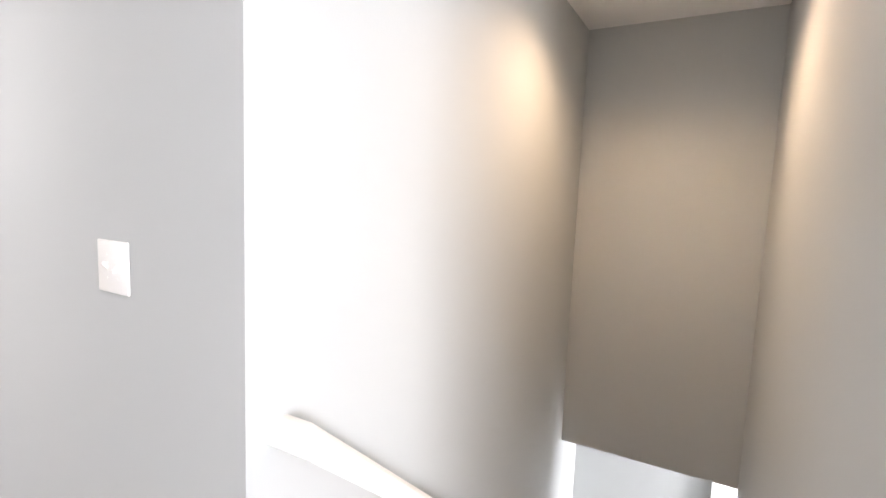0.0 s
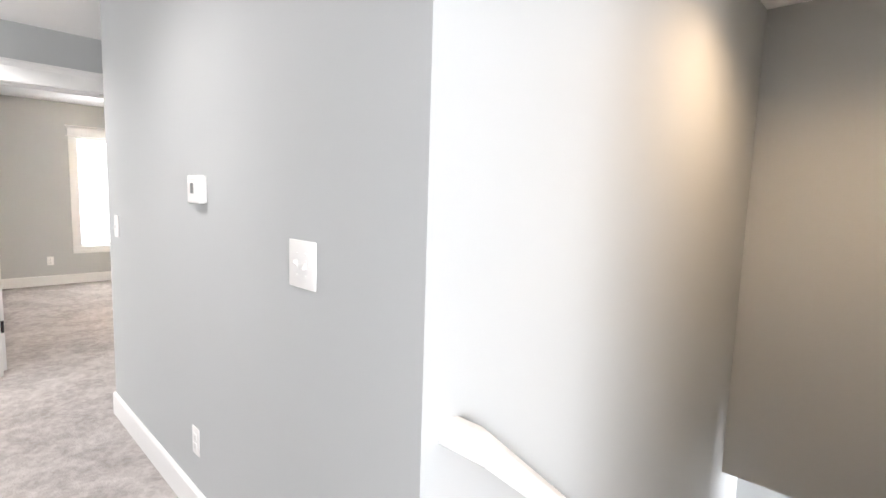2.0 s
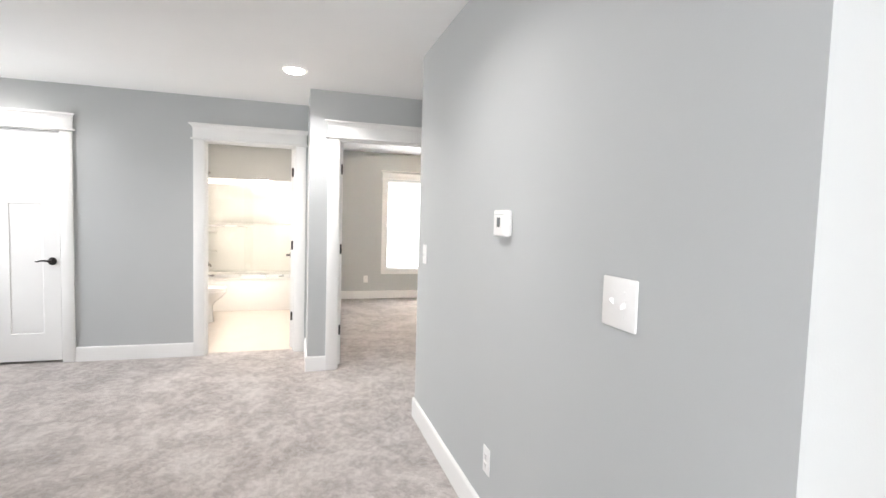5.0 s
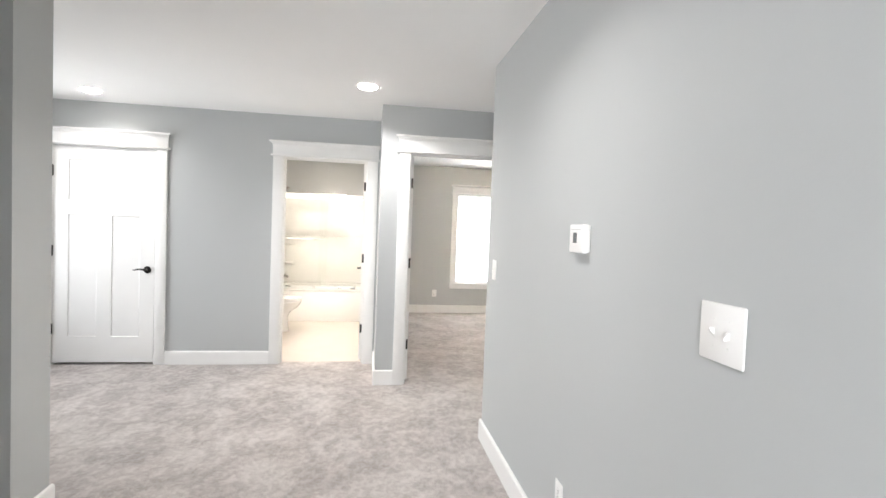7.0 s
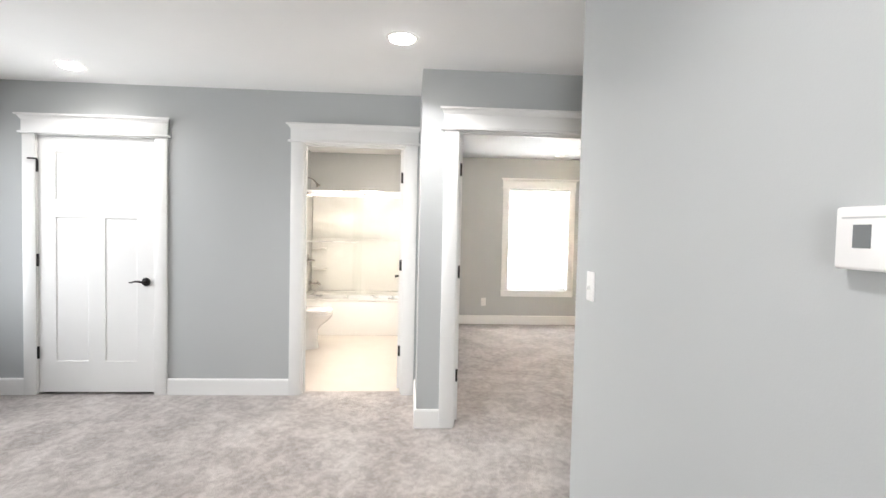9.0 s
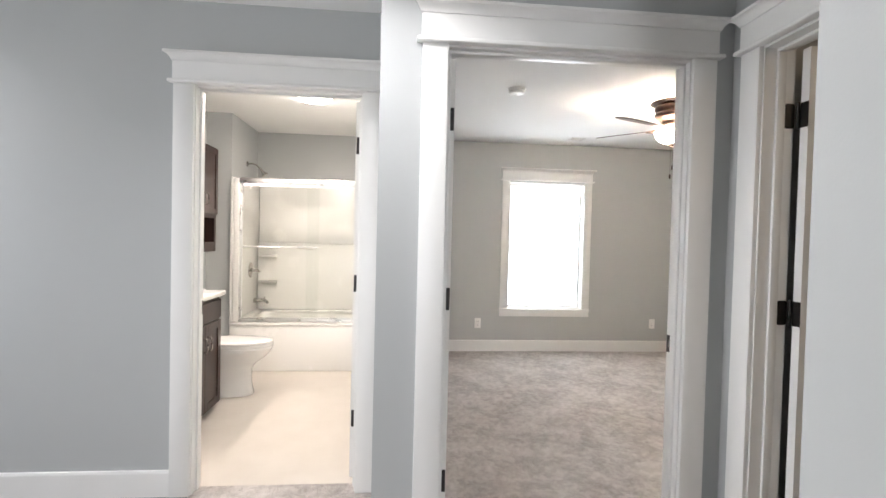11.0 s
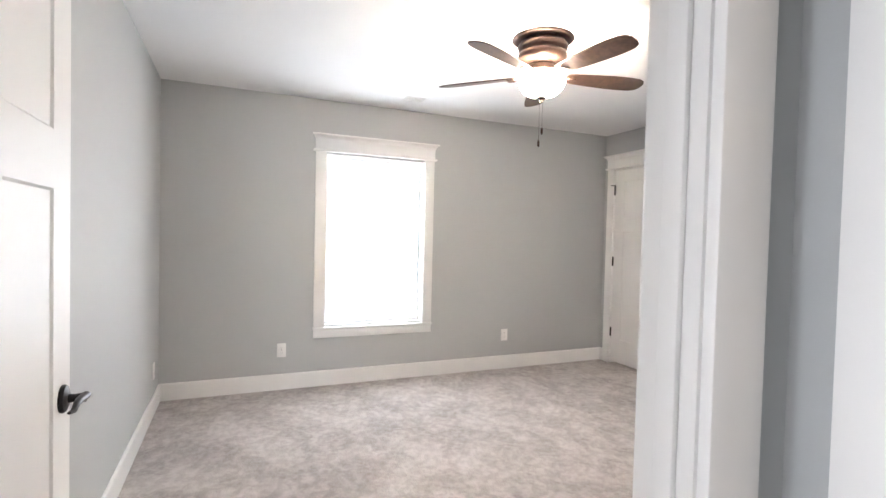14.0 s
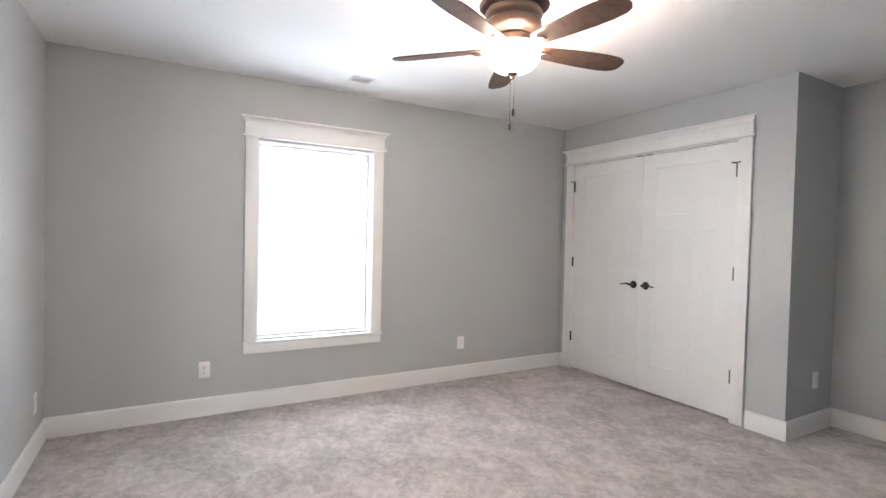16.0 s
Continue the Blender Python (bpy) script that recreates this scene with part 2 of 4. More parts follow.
def part(name, bm, material, parent, label="", smooth=False):
    ob = new(name, finish(bm, name, material, smooth))
    ob.parent = parent
    return tagged(ob, label)


def thing(name, m, label, category, kind="", group=""):
    ob = new(name)
    ob.empty_display_size = 0.1
    ob.matrix_world = m
    return tagged(ob, label, category, group, kind)


def wall(name, axis, a0, a1, b0, b1, z0, z1, label, openings=()):
    """A wall of thickness a0..a1 across axis, running b0..b1; openings (b, b, z, z) go through it."""
    bs = sorted({b0, b1, *(q for o in openings for q in o[:2])})
    zs = sorted({z0, z1, *(q for o in openings for q in o[2:])})
    full = {(i, k) for i in range(len(bs) - 1) for k in range(len(zs) - 1)
            if not any(p0 <= bs[i] < p1 and q0 <= zs[k] < q1 for p0, p1, q0, q1 in openings)}
    bm, made = bmesh.new(), {}

    def corner(a, i, k):
        if (a, i, k) not in made:
            made[a, i, k] = bm.verts.new(((a0, a1)[a], bs[i], zs[k]) if axis == "x" else (bs[i], (a0, a1)[a], zs[k]))
        return made[a, i, k]

    for i, k in full:
        for a in (0, 1):
            bm.faces.new([corner(a, *q) for q in ((i, k), (i + 1, k), (i + 1, k + 1), (i, k + 1))])
        for near, p, q in (((i - 1, k), (i, k), (i, k + 1)), ((i + 1, k), (i + 1, k), (i + 1, k + 1)), ((i, k - 1), (i, k), (i + 1, k)), ((i, k + 1), (i, k + 1), (i + 1, k + 1))):
            if near not in full:
                bm.faces.new((corner(0, *p), corner(0, *q), corner(1, *q), corner(1, *p)))
    return solid(name, bm, PAINT, label, "wall", "structure")


# ---- the shell: walls, floors, ceilings ----
HX, BX, WX = -4.44, -5.12, -8.255          # hall side of the bedroom wall, hall side of the bath wall, window wall
T, TB = 0.115, 0.096
W1 = 0.575
GREY = "smooth blue-grey painted drywall "
wall("wall_landing", "y", W1, W1 + T, -3.275, -0.625, 0, CEIL, GREY + "wall beside the stair opening")
wall("wall_landing_end", "x", -3.275, -3.275 + T, W1 + T, 1.27, 0, CEIL, GREY + "wall returning to the recessed doorway")
wall("wall_recess", "y", 1.27, 1.27 + T, HX, -3.275 + T, 0, CEIL, GREY + "wall with an open white door", [(-4.288, -3.492, 0, 2.055)])
wall("wall_bedroom_door", "x", HX - TB, HX, -0.12, 4.9, 0, CEIL, GREY + "wall with the bedroom doorway", [(0.12, 1.106, 0, 2.055)])
wall("wall_bath_door", "x", BX - T, BX, -4.0, -0.12, 0, CEIL, GREY + "wall with closet and bathroom doors", [(-3.102, -2.188, 0, 2.055), (-1.063, -0.222, 0, 2.055)])
wall("wall_divider", "y", -0.12, 0.012, WX, HX - TB, 0, CEIL, GREY + "wall between bathroom and bedroom")
wall("wall_window", "x", WX - 0.16, WX, -1.995, 4.9, 0, CEIL, GREY + "outside wall with one window", [(1.247, 2.157, 0.508, 1.998)])
wall("wall_closet", "y", 4.27, 4.27 + T, WX, -6.10, 0, CEIL, GREY + "wall with white double closet doors", [(-8.112, -6.452, 0, 2.085)])
wall("wall_closet_side", "x", -6.10 - T, -6.10, 4.27 + T, 4.9, 0, CEIL, GREY + "short wall at the bedroom recess")
wall("wall_bedroom_back", "y", 4.9, 4.985, WX, HX, 0, CEIL, GREY + "wall at the back of the recess")
wall("wall_bath_side", "y", -1.995, -1.85, WX, BX - T, 0, CEIL, GREY + "bathroom wall behind the vanity")
wall("wall_tub_side", "y", -1.85, -1.625, WX, -7.40, 0, CEIL, GREY + "furred wall at the head of the tub")
wall("wall_stair_side", "x", -0.74, -0.625, W1 + T, 3.70, -2.4, CEIL, GREY + "stairwell wall with a handrail")
wall("wall_stair_outer", "x", 0.42, 0.535, 0.77, 3.15, -2.4, CEIL, GREY + "stairwell wall")
wall("wall_stair_header", "y", 3.15, 3.27, -0.625, 0.535, -0.262, CEIL, GREY + "bulkhead hanging over the stair")
wall("wall_stair_bottom", "y", 3.60, 3.70, -0.625, 1.6, -2.4, -0.1, GREY + "wall at the foot of the stair")
wall("wall_lower_side", "x", 1.6, 1.7, 2.3, 3.70, -2.4, -0.1, GREY + "wall of the lower landing", [(2.7, 3.45, -1.6, -0.5)])
wall("wall_lower_back", "y", 2.3, 2.4, 0.535, 1.6, -2.4, -0.1, GREY + "wall behind the lower landing")
wall("wall_landing_right", "y", 0.77, 0.77 + T, 0.535, 3.2, 0, CEIL, GREY + "wall beyond the stair opening")
wall("wall_landing_east", "x", 3.2, 3.3, -4.0, 0.77 + T, 0, CEIL, GREY + "unseen outside wall with an assumed window", [(-3.85, -0.35, 0.6, 2.15)])
# The opening here is assumed, cut for the added hall fill lamp.
wall("wall_landing_south", "y", -4.1, -4.0, BX - T, 3.3, 0, CEIL, GREY + "unseen outside wall with an assumed window", [(-4.85, -3.65, 0.6, 2.1)])
# Unseen, added wall: keeps the east daylight off wall_landing, lets it reach the stair.
wall("wall_daylight_screen", "x", 1.0, 1.115, -4.0, -0.85, 0, CEIL, GREY + "unseen wall added to screen the landing from east daylight")
wall("wall_stub", "x", -2.60, -2.35, -4.0, -1.63, 0, CEIL, GREY + "wall end beside the landing")
wall("wall_dark_room", "y", 3.0, 3.1, HX, -0.74, 0, CEIL, GREY + "wall of the side room")
wall("wall_closet_back", "x", BX - 0.85, BX - 0.75, -4.0, -1.995, 0, CEIL, GREY + "back of the hall closet")
wall("wall_closet_rear", "y", 4.985, 5.05, WX - 0.16, -6.0, 0, CEIL, GREY + "wall behind the bedroom closet")

solid("floor", boxes((HX - TB, 3.3, -4.1, W1 + 0.03, -0.2, 0), (0.42, 3.3, W1 + 0.03, 0.79, -0.2, 0), (BX - T + 0.03, HX - TB, -4.1, -0.12, -0.2, 0), (HX - TB, -0.74, W1 + 0.03, 3.1, -0.2, 0),
      (WX, HX - TB, 0.012, 5.0, -0.2, 0), (BX - 0.85, BX - T + 0.03, -4.0, -1.995, -0.2, 0)), CARPET, "grey-taupe plush carpet with brushed footprints", "carpet", "structure")
solid("floor_bath", boxes((WX, BX - T + 0.03, -1.85, -0.12, -0.2, 0)), VINYL, "beige sheet vinyl bathroom floor", "floor", "structure")
solid("ceiling", boxes((WX - 0.2, 3.4, -4.2, 5.2, CEIL, CEIL + 0.15)), CEILING, "flat white painted ceiling", "ceiling", "structure")
solid("ceiling_lower", boxes((0.535, 1.7, 2.3, 3.70, -0.262, -0.1), (-0.625, 0.535, 3.27, 3.70, -0.262, -0.1)), CEILING, "white ceiling of the lower landing", "ceiling", "structure")
solid("floor_lower", boxes((-0.74, 1.7, 2.3, 3.64, -2.6, -2.4)), CARPET, "carpeted lower landing", "floor", "structure")
solid("backdrop", boxes((-12.1, -12.0, -6, 9, -2.8, 8)), glowing("bright_overcast", (0.95, 0.98, 1.0), 3.0), "plain bright overcast sky beyond the window", "sky", "structure")
ground = boxes((-40, 40, -40, 40, -2.9, -2.8))
solid("ground", ground, surface("bare_ground", (0.16, 0.14, 0.10), 0.9, vary=0.2, scale=1.5, grain=40, bump=0.4), "bare ground outside the house", "ground", "structure")


# ---- trim ----
def baseboard(rows):
    """rows: axis, face, side (the way the board stands out), from, to."""
    for axis, face, side, b0, b1 in rows:
        bm = bmesh.new()
        prof = [(0, 0), (0.015, 0), (0.015, 0.118), (0.011, 0.128), (0.006, 0.131), (0, 0.131)]
        ring = lambda b: [((face + side * d, b, z) if axis == "x" else (b, face + side * d, z)) for d, z in prof]
        loft(bm, [ring(b0), ring(b1)])
        solid("baseboard", bm, TRIM, "flat white painted baseboard above the floor", "baseboard", "structure")


baseboard([
    ("y", W1, -1, -3.29, -0.625), ("x", -3.275, -1, W1, 1.27), ("x", HX, 1, -0.12, 0.035), ("x", HX, 1, 1.191, 1.27),
    ("y", -0.12, -1, BX, HX + 0.015), ("x", BX, 1, -4.0, -3.187), ("x", BX, 1, -2.103, -1.148),
    ("x", WX, 1, 0.012, 4.27), ("y", 0.012, 1, WX + 0.015, HX - TB), ("y", 4.27, -1, WX + 0.015, -8.197), ("y", 4.27, -1, -6.353, -6.085),
    ("x", -6.10, 1, 4.27, 4.9), ("y", 4.9, -1, -6.085, HX - TB), ("x", HX - TB, -1, 1.2, 4.9), ("x", -2.60, -1, -4.0, -1.63), ("y", -1.63, 1, -2.615, -2.335),
    ("x", -2.35, 1, -4.0, -1.63), ("x", -0.625, 1, 3.3, 3.60), ("y", -1.85, 1, -7.35, BX - T)])
solid("corner_trim", boxes((0.30, 0.40, 3.52, 3.60, -2.4, -0.262), bevel=0.004), TRIM, "white corner post at the foot of the stair", "trim", "structure")


def head_trim(parent, width, depth=0.0):
    """Craftsman head in local terms: x along the wall from 0 to width (outer casing edges), y out from the wall, z from the casing's top."""
    part("bead", box(bmesh.new(), -0.022, width + 0.022, 0, 0.040, 0, 0.017, 0.006), TRIM, parent, smooth=True)
    part("frieze", box(bmesh.new(), -0.004, width + 0.004, 0, 0.022, 0.017, 0.108, 0.002), TRIM, parent, smooth=True)
    prof = [(0.0, 0.108), (0.026, 0.108), (0.028, 0.113), (0.030, 0.118), (0.034, 0.124), (0.041, 0.131), (0.050, 0.136), (0.054, 0.137), (0.054, 0.147), (0.051, 0.150), (0.0, 0.150)]
    bm = bmesh.new()
    ends = []
    for side in (0, 1):
        ends.append([((-(d - 0.018) if side == 0 else width + d - 0.018) if d > 0.02 else (-0.004 if side == 0 else width + 0.004), d, z) for d, z in prof])
    loft(bm, ends)
    part("crown", bm, TRIM, parent, smooth=True)


def doorway(name, m, width, label, depth=T, stop=0.05, back=True, top=2.037, c=0.097):
    """White casing, jamb and stop of a doorway whose clear opening runs x 0..width at y 0 (room side, y out of the wall; the wall lies at -depth)."""
    t = thing(name, m, label, "door frame", "structure")
    for x0 in (-0.006 - c, width + 0.006):
        part("casing", box(bmesh.new(), x0, x0 + c, 0, 0.019, 0, top + 0.008, 0.003), TRIM, t, smooth=True)
    for x0, x1 in ((-0.018, 0), (width, width + 0.018)):
        part("jamb", box(bmesh.new(), x0, x1, -depth, 0.001, 0, top + 0.018), TRIM, t)
    part("head_jamb", box(bmesh.new(), 0, width, -depth, 0.001, top, top + 0.018), TRIM, t)
    if stop:
        for x0, x1 in ((0, 0.011), (width - 0.011, width)):
            part("stop", box(bmesh.new(), x0, x1, -stop - 0.033, -stop, 0, top - 0.011, 0.003), TRIM, t, smooth=True)
        part("head_stop", box(bmesh.new(), 0, width, -stop - 0.033, -stop, top - 0.011, top, 0.002), TRIM, t, smooth=True)
    head = new("head")
    head.parent = t
    head.matrix_local = pose(-0.006 - c, 0, top + 0.008)
    head_trim(head, width + 0.012 + 2 * c)
    if back:
        for x0 in (-0.006 - c, width + 0.006):
            part("back_casing", box(bmesh.new(), x0, x0 + c, -depth - 0.012, -depth, 0, top + 0.008, 0.003), TRIM, t, smooth=True)
        part("back_head", box(bmesh.new(), -0.02 - c, width + c + 0.02, -depth - 0.014, -depth, top + 0.008, top + 0.12, 0.003), TRIM, t, smooth=True)
    return t


FACE_X = lambda x, y: pose(x, y, 0, 0, 0, -90) @ Matrix.Scale(-1, 4, (1, 0, 0))


def lever(parent, x, z, y, out, way):
    """A lever on a round rosette at (x, z) on the face y; out is the way it stands off, way the side it points to."""
    r = bmesh.new()
    turn = Matrix.Translation((x, y, z)) @ (Matrix.Rotation(radians(-90 * out), 4, "X"))
    lathe(r, [(0.0, 0), (0.033, 0), (0.034, 0.004), (0.031, 0.010), (0.020, 0.014), (0.0, 0.015)], 28, turn)
    rose = part("rosette", r, BRONZE, parent, "dark bronze lever handle on a round rosette", smooth=True)
    b = bmesh.new()
    o = y + out * 0.046
    tube(b, [(x, y + out * 0.012, z), (x, y + out * 0.03, z), (x, o + out * 0.004, z)], [0.011, 0.010, 0.012], 12)
    pts = [(x - way * 0.012, o, z + 0.001), (x + way * 0.02, o, z + 0.003), (x + way * 0.045, o, z + 0.007), (x + way * 0.07, o, z + 0.005), (x + way * 0.092, o, z - 0.003), (x + way * 0.112, o - out * 0.004, z - 0.001)]
    tube(b, pts, [0.011, 0.0105, 0.009, 0.0075, 0.0065, 0.004], 10, 0.9)
    part("lever", b, BRONZE, rose, "dark bronze lever", smooth=True)


def hinge_plate(x, y0, y1, z, along="y"):
    """A thin bronze plate with rounded corners, standing 2.5 mm off the jamb at x (or y0 when it lies along x)."""
    bm, w, rad = bmesh.new(), abs(y1 - y0) / 2, 0.010
    c, ring = (y0 + y1) / 2, []
    for q, (sx, sz) in enumerate(((1, 1), (-1, 1), (-1, -1), (1, -1))):
        for i in range(5):
            a = radians(90 * q + 22.5 * i)
            ring.append((c + sx * (w - rad) + rad * math.cos(a), z + sz * (0.045 - rad) + rad * math.sin(a)))
    loft(bm, [[((x + d, u, v) if along == "y" else (u, x + d, v)) for u, v in ring] for d in (0, 0.0025)])
    for k, (du, dv) in enumerate(((-0.006, 0.030), (0.006, 0.0), (-0.006, -0.030))):
        turn = pose(x + 0.0025, c + du, z + dv, 0, 90) if along == "y" else pose(c + du, x + 0.0025, z + dv, -90)
        lathe(bm, [(0, 0), (0.0042, 0), (0.0038, 0.0006), (0, 0.0009)], 10, turn)
    solid("hinge_plate", bm, BRONZE, "dark bronze hinge plate on the white jamb", "hinge", smooth=True)


def hinge(parent, x, y, z, wx=0.0, wy=0.0, r=0.0062):
    """A butt hinge: the pin with its knuckles, and the plates (wx along x, wy along y)."""
    b, q = bmesh.new(), 0.88 * r
    lathe(b, [(0.0, -0.050), (0.65 * r, -0.049), (r, -0.045), (r, -0.018), (q, -0.017), (r, -0.016), (r, 0.016), (q, 0.017), (r, 0.018), (r, 0.045), (0.65 * r, 0.049), (0.0, 0.051)], 12, Matrix.Translation((x, y, z)))
    if wx:
        box(b, x, x + wx, y - 0.0015, y + 0.0015, z - 0.045, z + 0.045)
    if wy:
        box(b, x - 0.0015, x + 0.0015, y, y + wy, z - 0.045, z + 0.045)
    part("hinge", b, BRONZE, parent, "dark bronze butt hinge", smooth=True)


def door_leaf(parent, w, h=2.02, t=0.035, x0=0.0, z0=0.012):
    """A three-panel craftsman leaf: x from x0 to x0+w, y 0..-t: one wide panel above two tall ones."""
    s, mull, top, mid, low = 0.128, 0.126, 0.12, 0.132, 0.243
    xs = [x0, x0 + s, x0 + (w - mull) / 2, x0 + (w + mull) / 2, x0 + w - s, x0 + w]
    z1, z2, z3, z4, z5 = z0 + low, 1.405, 1.405 + mid, z0 + h - top, z0 + h
    part("leaf_frame", boxes((xs[0], xs[1], -t, 0, z0, z5), (xs[4], xs[5], -t, 0, z0, z5), (xs[1], xs[4], -t, 0, z0, z1), (xs[1], xs[4], -t, 0, z2, z3),
         (xs[1], xs[4], -t, 0, z4, z5), (xs[2], xs[3], -t, 0, z1, z2)), DOOR, parent, "white painted stiles and rails")
    for a, b, c, d in ((xs[1], xs[4], z3, z4), (xs[1], xs[2], z1, z2), (xs[3], xs[4], z1, z2)):
        bm = bmesh.new()
        e, k = 0.006, 0.0055
        for y, inner in ((0, -k), (-t, -t + k)):
            o = [bm.verts.new(p) for p in ((a, y, c), (b, y, c), (b, y, d), (a, y, d))]
            i = [bm.verts.new(p) for p in ((a + e, inner, c + e), (b - e, inner, c + e), (b - e, inner, d - e), (a + e, inner, d - e))]
            for q in range(4):
                bm.faces.new((o[q], o[(q + 1) % 4], i[(q + 1) % 4], i[q]))
            bm.faces.new(i)
        part("panel", bm, DOOR, parent)


# hall closet door, shut, opening to the hall
cl = -3.084
doorway("trim_1", FACE_X(BX, cl), 0.878, "white craftsman casing round the closet door", stop=0.04, back=False)
d = thing("door_1", FACE_X(BX, cl), "closed white three-panel door with bronze lever", "door", "structure")
door_leaf(d, 0.872, x0=0.003, h=2.01, z0=0.022)
for z in (0.335, 1.065, 1.80):
    hinge(d, 0.0, 0.005, z, 0.006, r=0.0088)
part("hinge_stop", tube(bmesh.new(), [(0.0, 0.006, 1.852), (-0.02, 0.03, 1.852), (-0.05, 0.034, 1.852)], 0.0055, 8), BRONZE, d, "small bronze hinge-pin door stop", smooth=True)
lever(d, 0.815, 0.905, 0.0, 1, -1)

# bathroom doorway, door standing open inside
doorway("trim_2", FACE_X(BX, -1.045), 0.805, "white craftsman casing round the bathroom doorway", stop=0.045)
d = thing("door_2", pose(BX - T - 0.012, -0.242, 0, 0, 0, 180) @ Matrix.Scale(-1, 4, (0, 1, 0)), "white three-panel bathroom door, standing open", "door", "structure")
door_leaf(d, 0.79, x0=0.004)
for z in (0.335, 1.065, 1.80):
    hinge(d, -0.002, 0.004, z, 0.0, -0.034)
lever(d, 0.73, 0.905, -0.035, -1, -1)
lever(d, 0.73, 0.905, 0.0, 1, -1)

# bedroom doorway, door standing open against the divider
doorway("trim_3", FACE_X(HX, 0.138), 0.95, "white craftsman casing round the bedroom doorway", stop=0.024, depth=TB)
d = thing("door_3", pose(HX - TB - 0.010, 0.174, 0, 0, 0, 180.8) @ Matrix.Scale(-1, 4, (0, 1, 0)), "white three-panel bedroom door, standing open", "door", "structure")
door_leaf(d, 0.938, x0=0.004)
for z in (0.335, 1.075, 1.795):
    hinge(d, 0.0015, -0.036, z, 0.0, 0.034)
lever(d, 0.875, 0.905, 0.0, 1, -1)
lever(d, 0.875, 0.905, -0.035, -1, -1)
for z in (0.335, 1.075, 1.795):
    hinge_plate(0.138, HX - TB - 0.002, HX - TB + 0.035, z, "x")
for sx, sy, sz, sf in ((HX - 0.076, 1.088, 0.905, 1), (BX - 0.095, -1.045, 0.93, -1)):
    sp = thing("strike_plate", pose(sx, sy, sz) @ Matrix.Scale(sf, 4, (0, 1, 0)), "dark bronze strike plate on the white jamb", "strike plate")
    part("plate", boxes((-0.018, 0.018, -0.002, 0, -0.035, -0.013), (-0.018, 0.018, -0.002, 0, 0.013, 0.035), (-0.018, -0.009, -0.002, 0, -0.013, 0.013), (0.008, 0.018, -0.002, 0, -0.013, 0.013)), BRONZE, sp)
    part("catch", boxes((-0.009, 0.008, -0.0012, 0, -0.013, 0.013)), NICKEL, sp)
    for z in (-0.025, 0.025):
        part("screw", lathe(bmesh.new(), [(0, 0), (0.004, 0), (0.003, 0.0008), (0, 0.001)], 10, pose(0, -0.002, z, 90)), BRONZE, sp)

# doorway of the unlit room, door standing open inside
doorway("trim_4", pose(-3.51, 1.27, 0, 0, 0, 180), 0.76, "white craftsman casing round the recessed doorway", stop=0.045)
d = thing("door_4", pose(-4.219, 1.27 + T + 0.014, 0, 0, 0, 90) @ Matrix.Scale(-1, 4, (0, 1, 0)), "white three-panel door, standing open", "door", "structure")
door_leaf(d, 0.75, x0=0.004)
for z in (0.335, 1.075, 1.795):
    hinge(d, -0.006, -0.036, z, 0.0, 0.0)
    hinge_plate(-4.27, 1.27 + T - 0.033, 1.27 + T + 0.006, z)
    part("hinge_leaf", boxes((0.0015, 0.004, 0.0, -0.034, z - 0.045, z + 0.045)), BRONZE, d)
lever(d, 0.69, 0.905, 0.0, 1, -1)

# bedroom closet: a pair of doors
doorway("trim_5", pose(-6.470, 4.27, 0, 0, 0, 180), 1.624, "white craftsman casing round the closet doors", stop=0.04, back=False, top=2.062)
for k, (x, flip) in enumerate(((-8.094, False), (-6.470, True))):
    m = pose(x, 4.27, 0) @ (Matrix.Scale(-1, 4, (1, 0, 0)) if flip else Matrix()) @ Matrix.Scale(-1, 4, (0, 1, 0))
    d = thing("door_5" if not k else "door_6", m, "closed white three-panel closet door, one of a pair", "door", "structure", "closet doors")
    door_leaf(d, 0.806, x0=0.003, h=2.029, z0=0.024)
    for z in (0.335, 1.09, 1.845):
        hinge(d, 0.0, 0.005, z, 0.006, r=0.0088)
    part("hinge_stop", tube(bmesh.new(), [(-0.03, 0.03, 1.90), (0.0, 0.008, 1.897), (0.03, 0.03, 1.90)], 0.0055, 8), BRONZE, d, "small bronze hinge-pin door stop", smooth=True)
    part("ball_catch", boxes((0.74, 0.79, -0.03, 0.001, 2.0565, 2.0605)), BRONZE, d)
    lever(d, 0.749, 0.93, 0.0, 1, -1)

# ---- bedroom window ----
win = thing("window_1", FACE_X(WX, 1.247), "white-cased window, blown bright by daylight", "window", "structure")
WW, Z0, Z1 = 0.910, 0.508, 1.998
part("casing", box(bmesh.new(), -0.085, 0.005, 0, 0.019, Z0, Z1 + 0.012, 0.003), TRIM, win, smooth=True)
part("casing", box(bmesh.new(), WW - 0.005, WW + 0.085, 0, 0.019, Z0, Z1 + 0.012, 0.003), TRIM, win, smooth=True)
part("sill", box(bmesh.new(), -0.092, WW + 0.092, -0.02, 0.034, Z0 - 0.022, Z0, 0.005), TRIM, win, smooth=True)
part("apron", box(bmesh.new(), -0.085, WW + 0.085, 0, 0.018, Z0 - 0.092, Z0 - 0.022, 0.003), TRIM, win, smooth=True)
part("jamb_lining", boxes((0, 0.012, -0.16, 0, Z0, Z1), (WW - 0.012, WW, -0.16, 0, Z0, Z1), (0.012, WW - 0.012, -0.16, 0, Z1 - 0.012, Z1), (0.012, WW - 0.012, -0.16, -0.02, Z0, Z0 + 0.012)), TRIM, win)
hd = new("head")
hd.parent = win
hd.matrix_local = pose(-0.085, 0, Z1 + 0.012)
head_trim(hd, WW + 0.17)
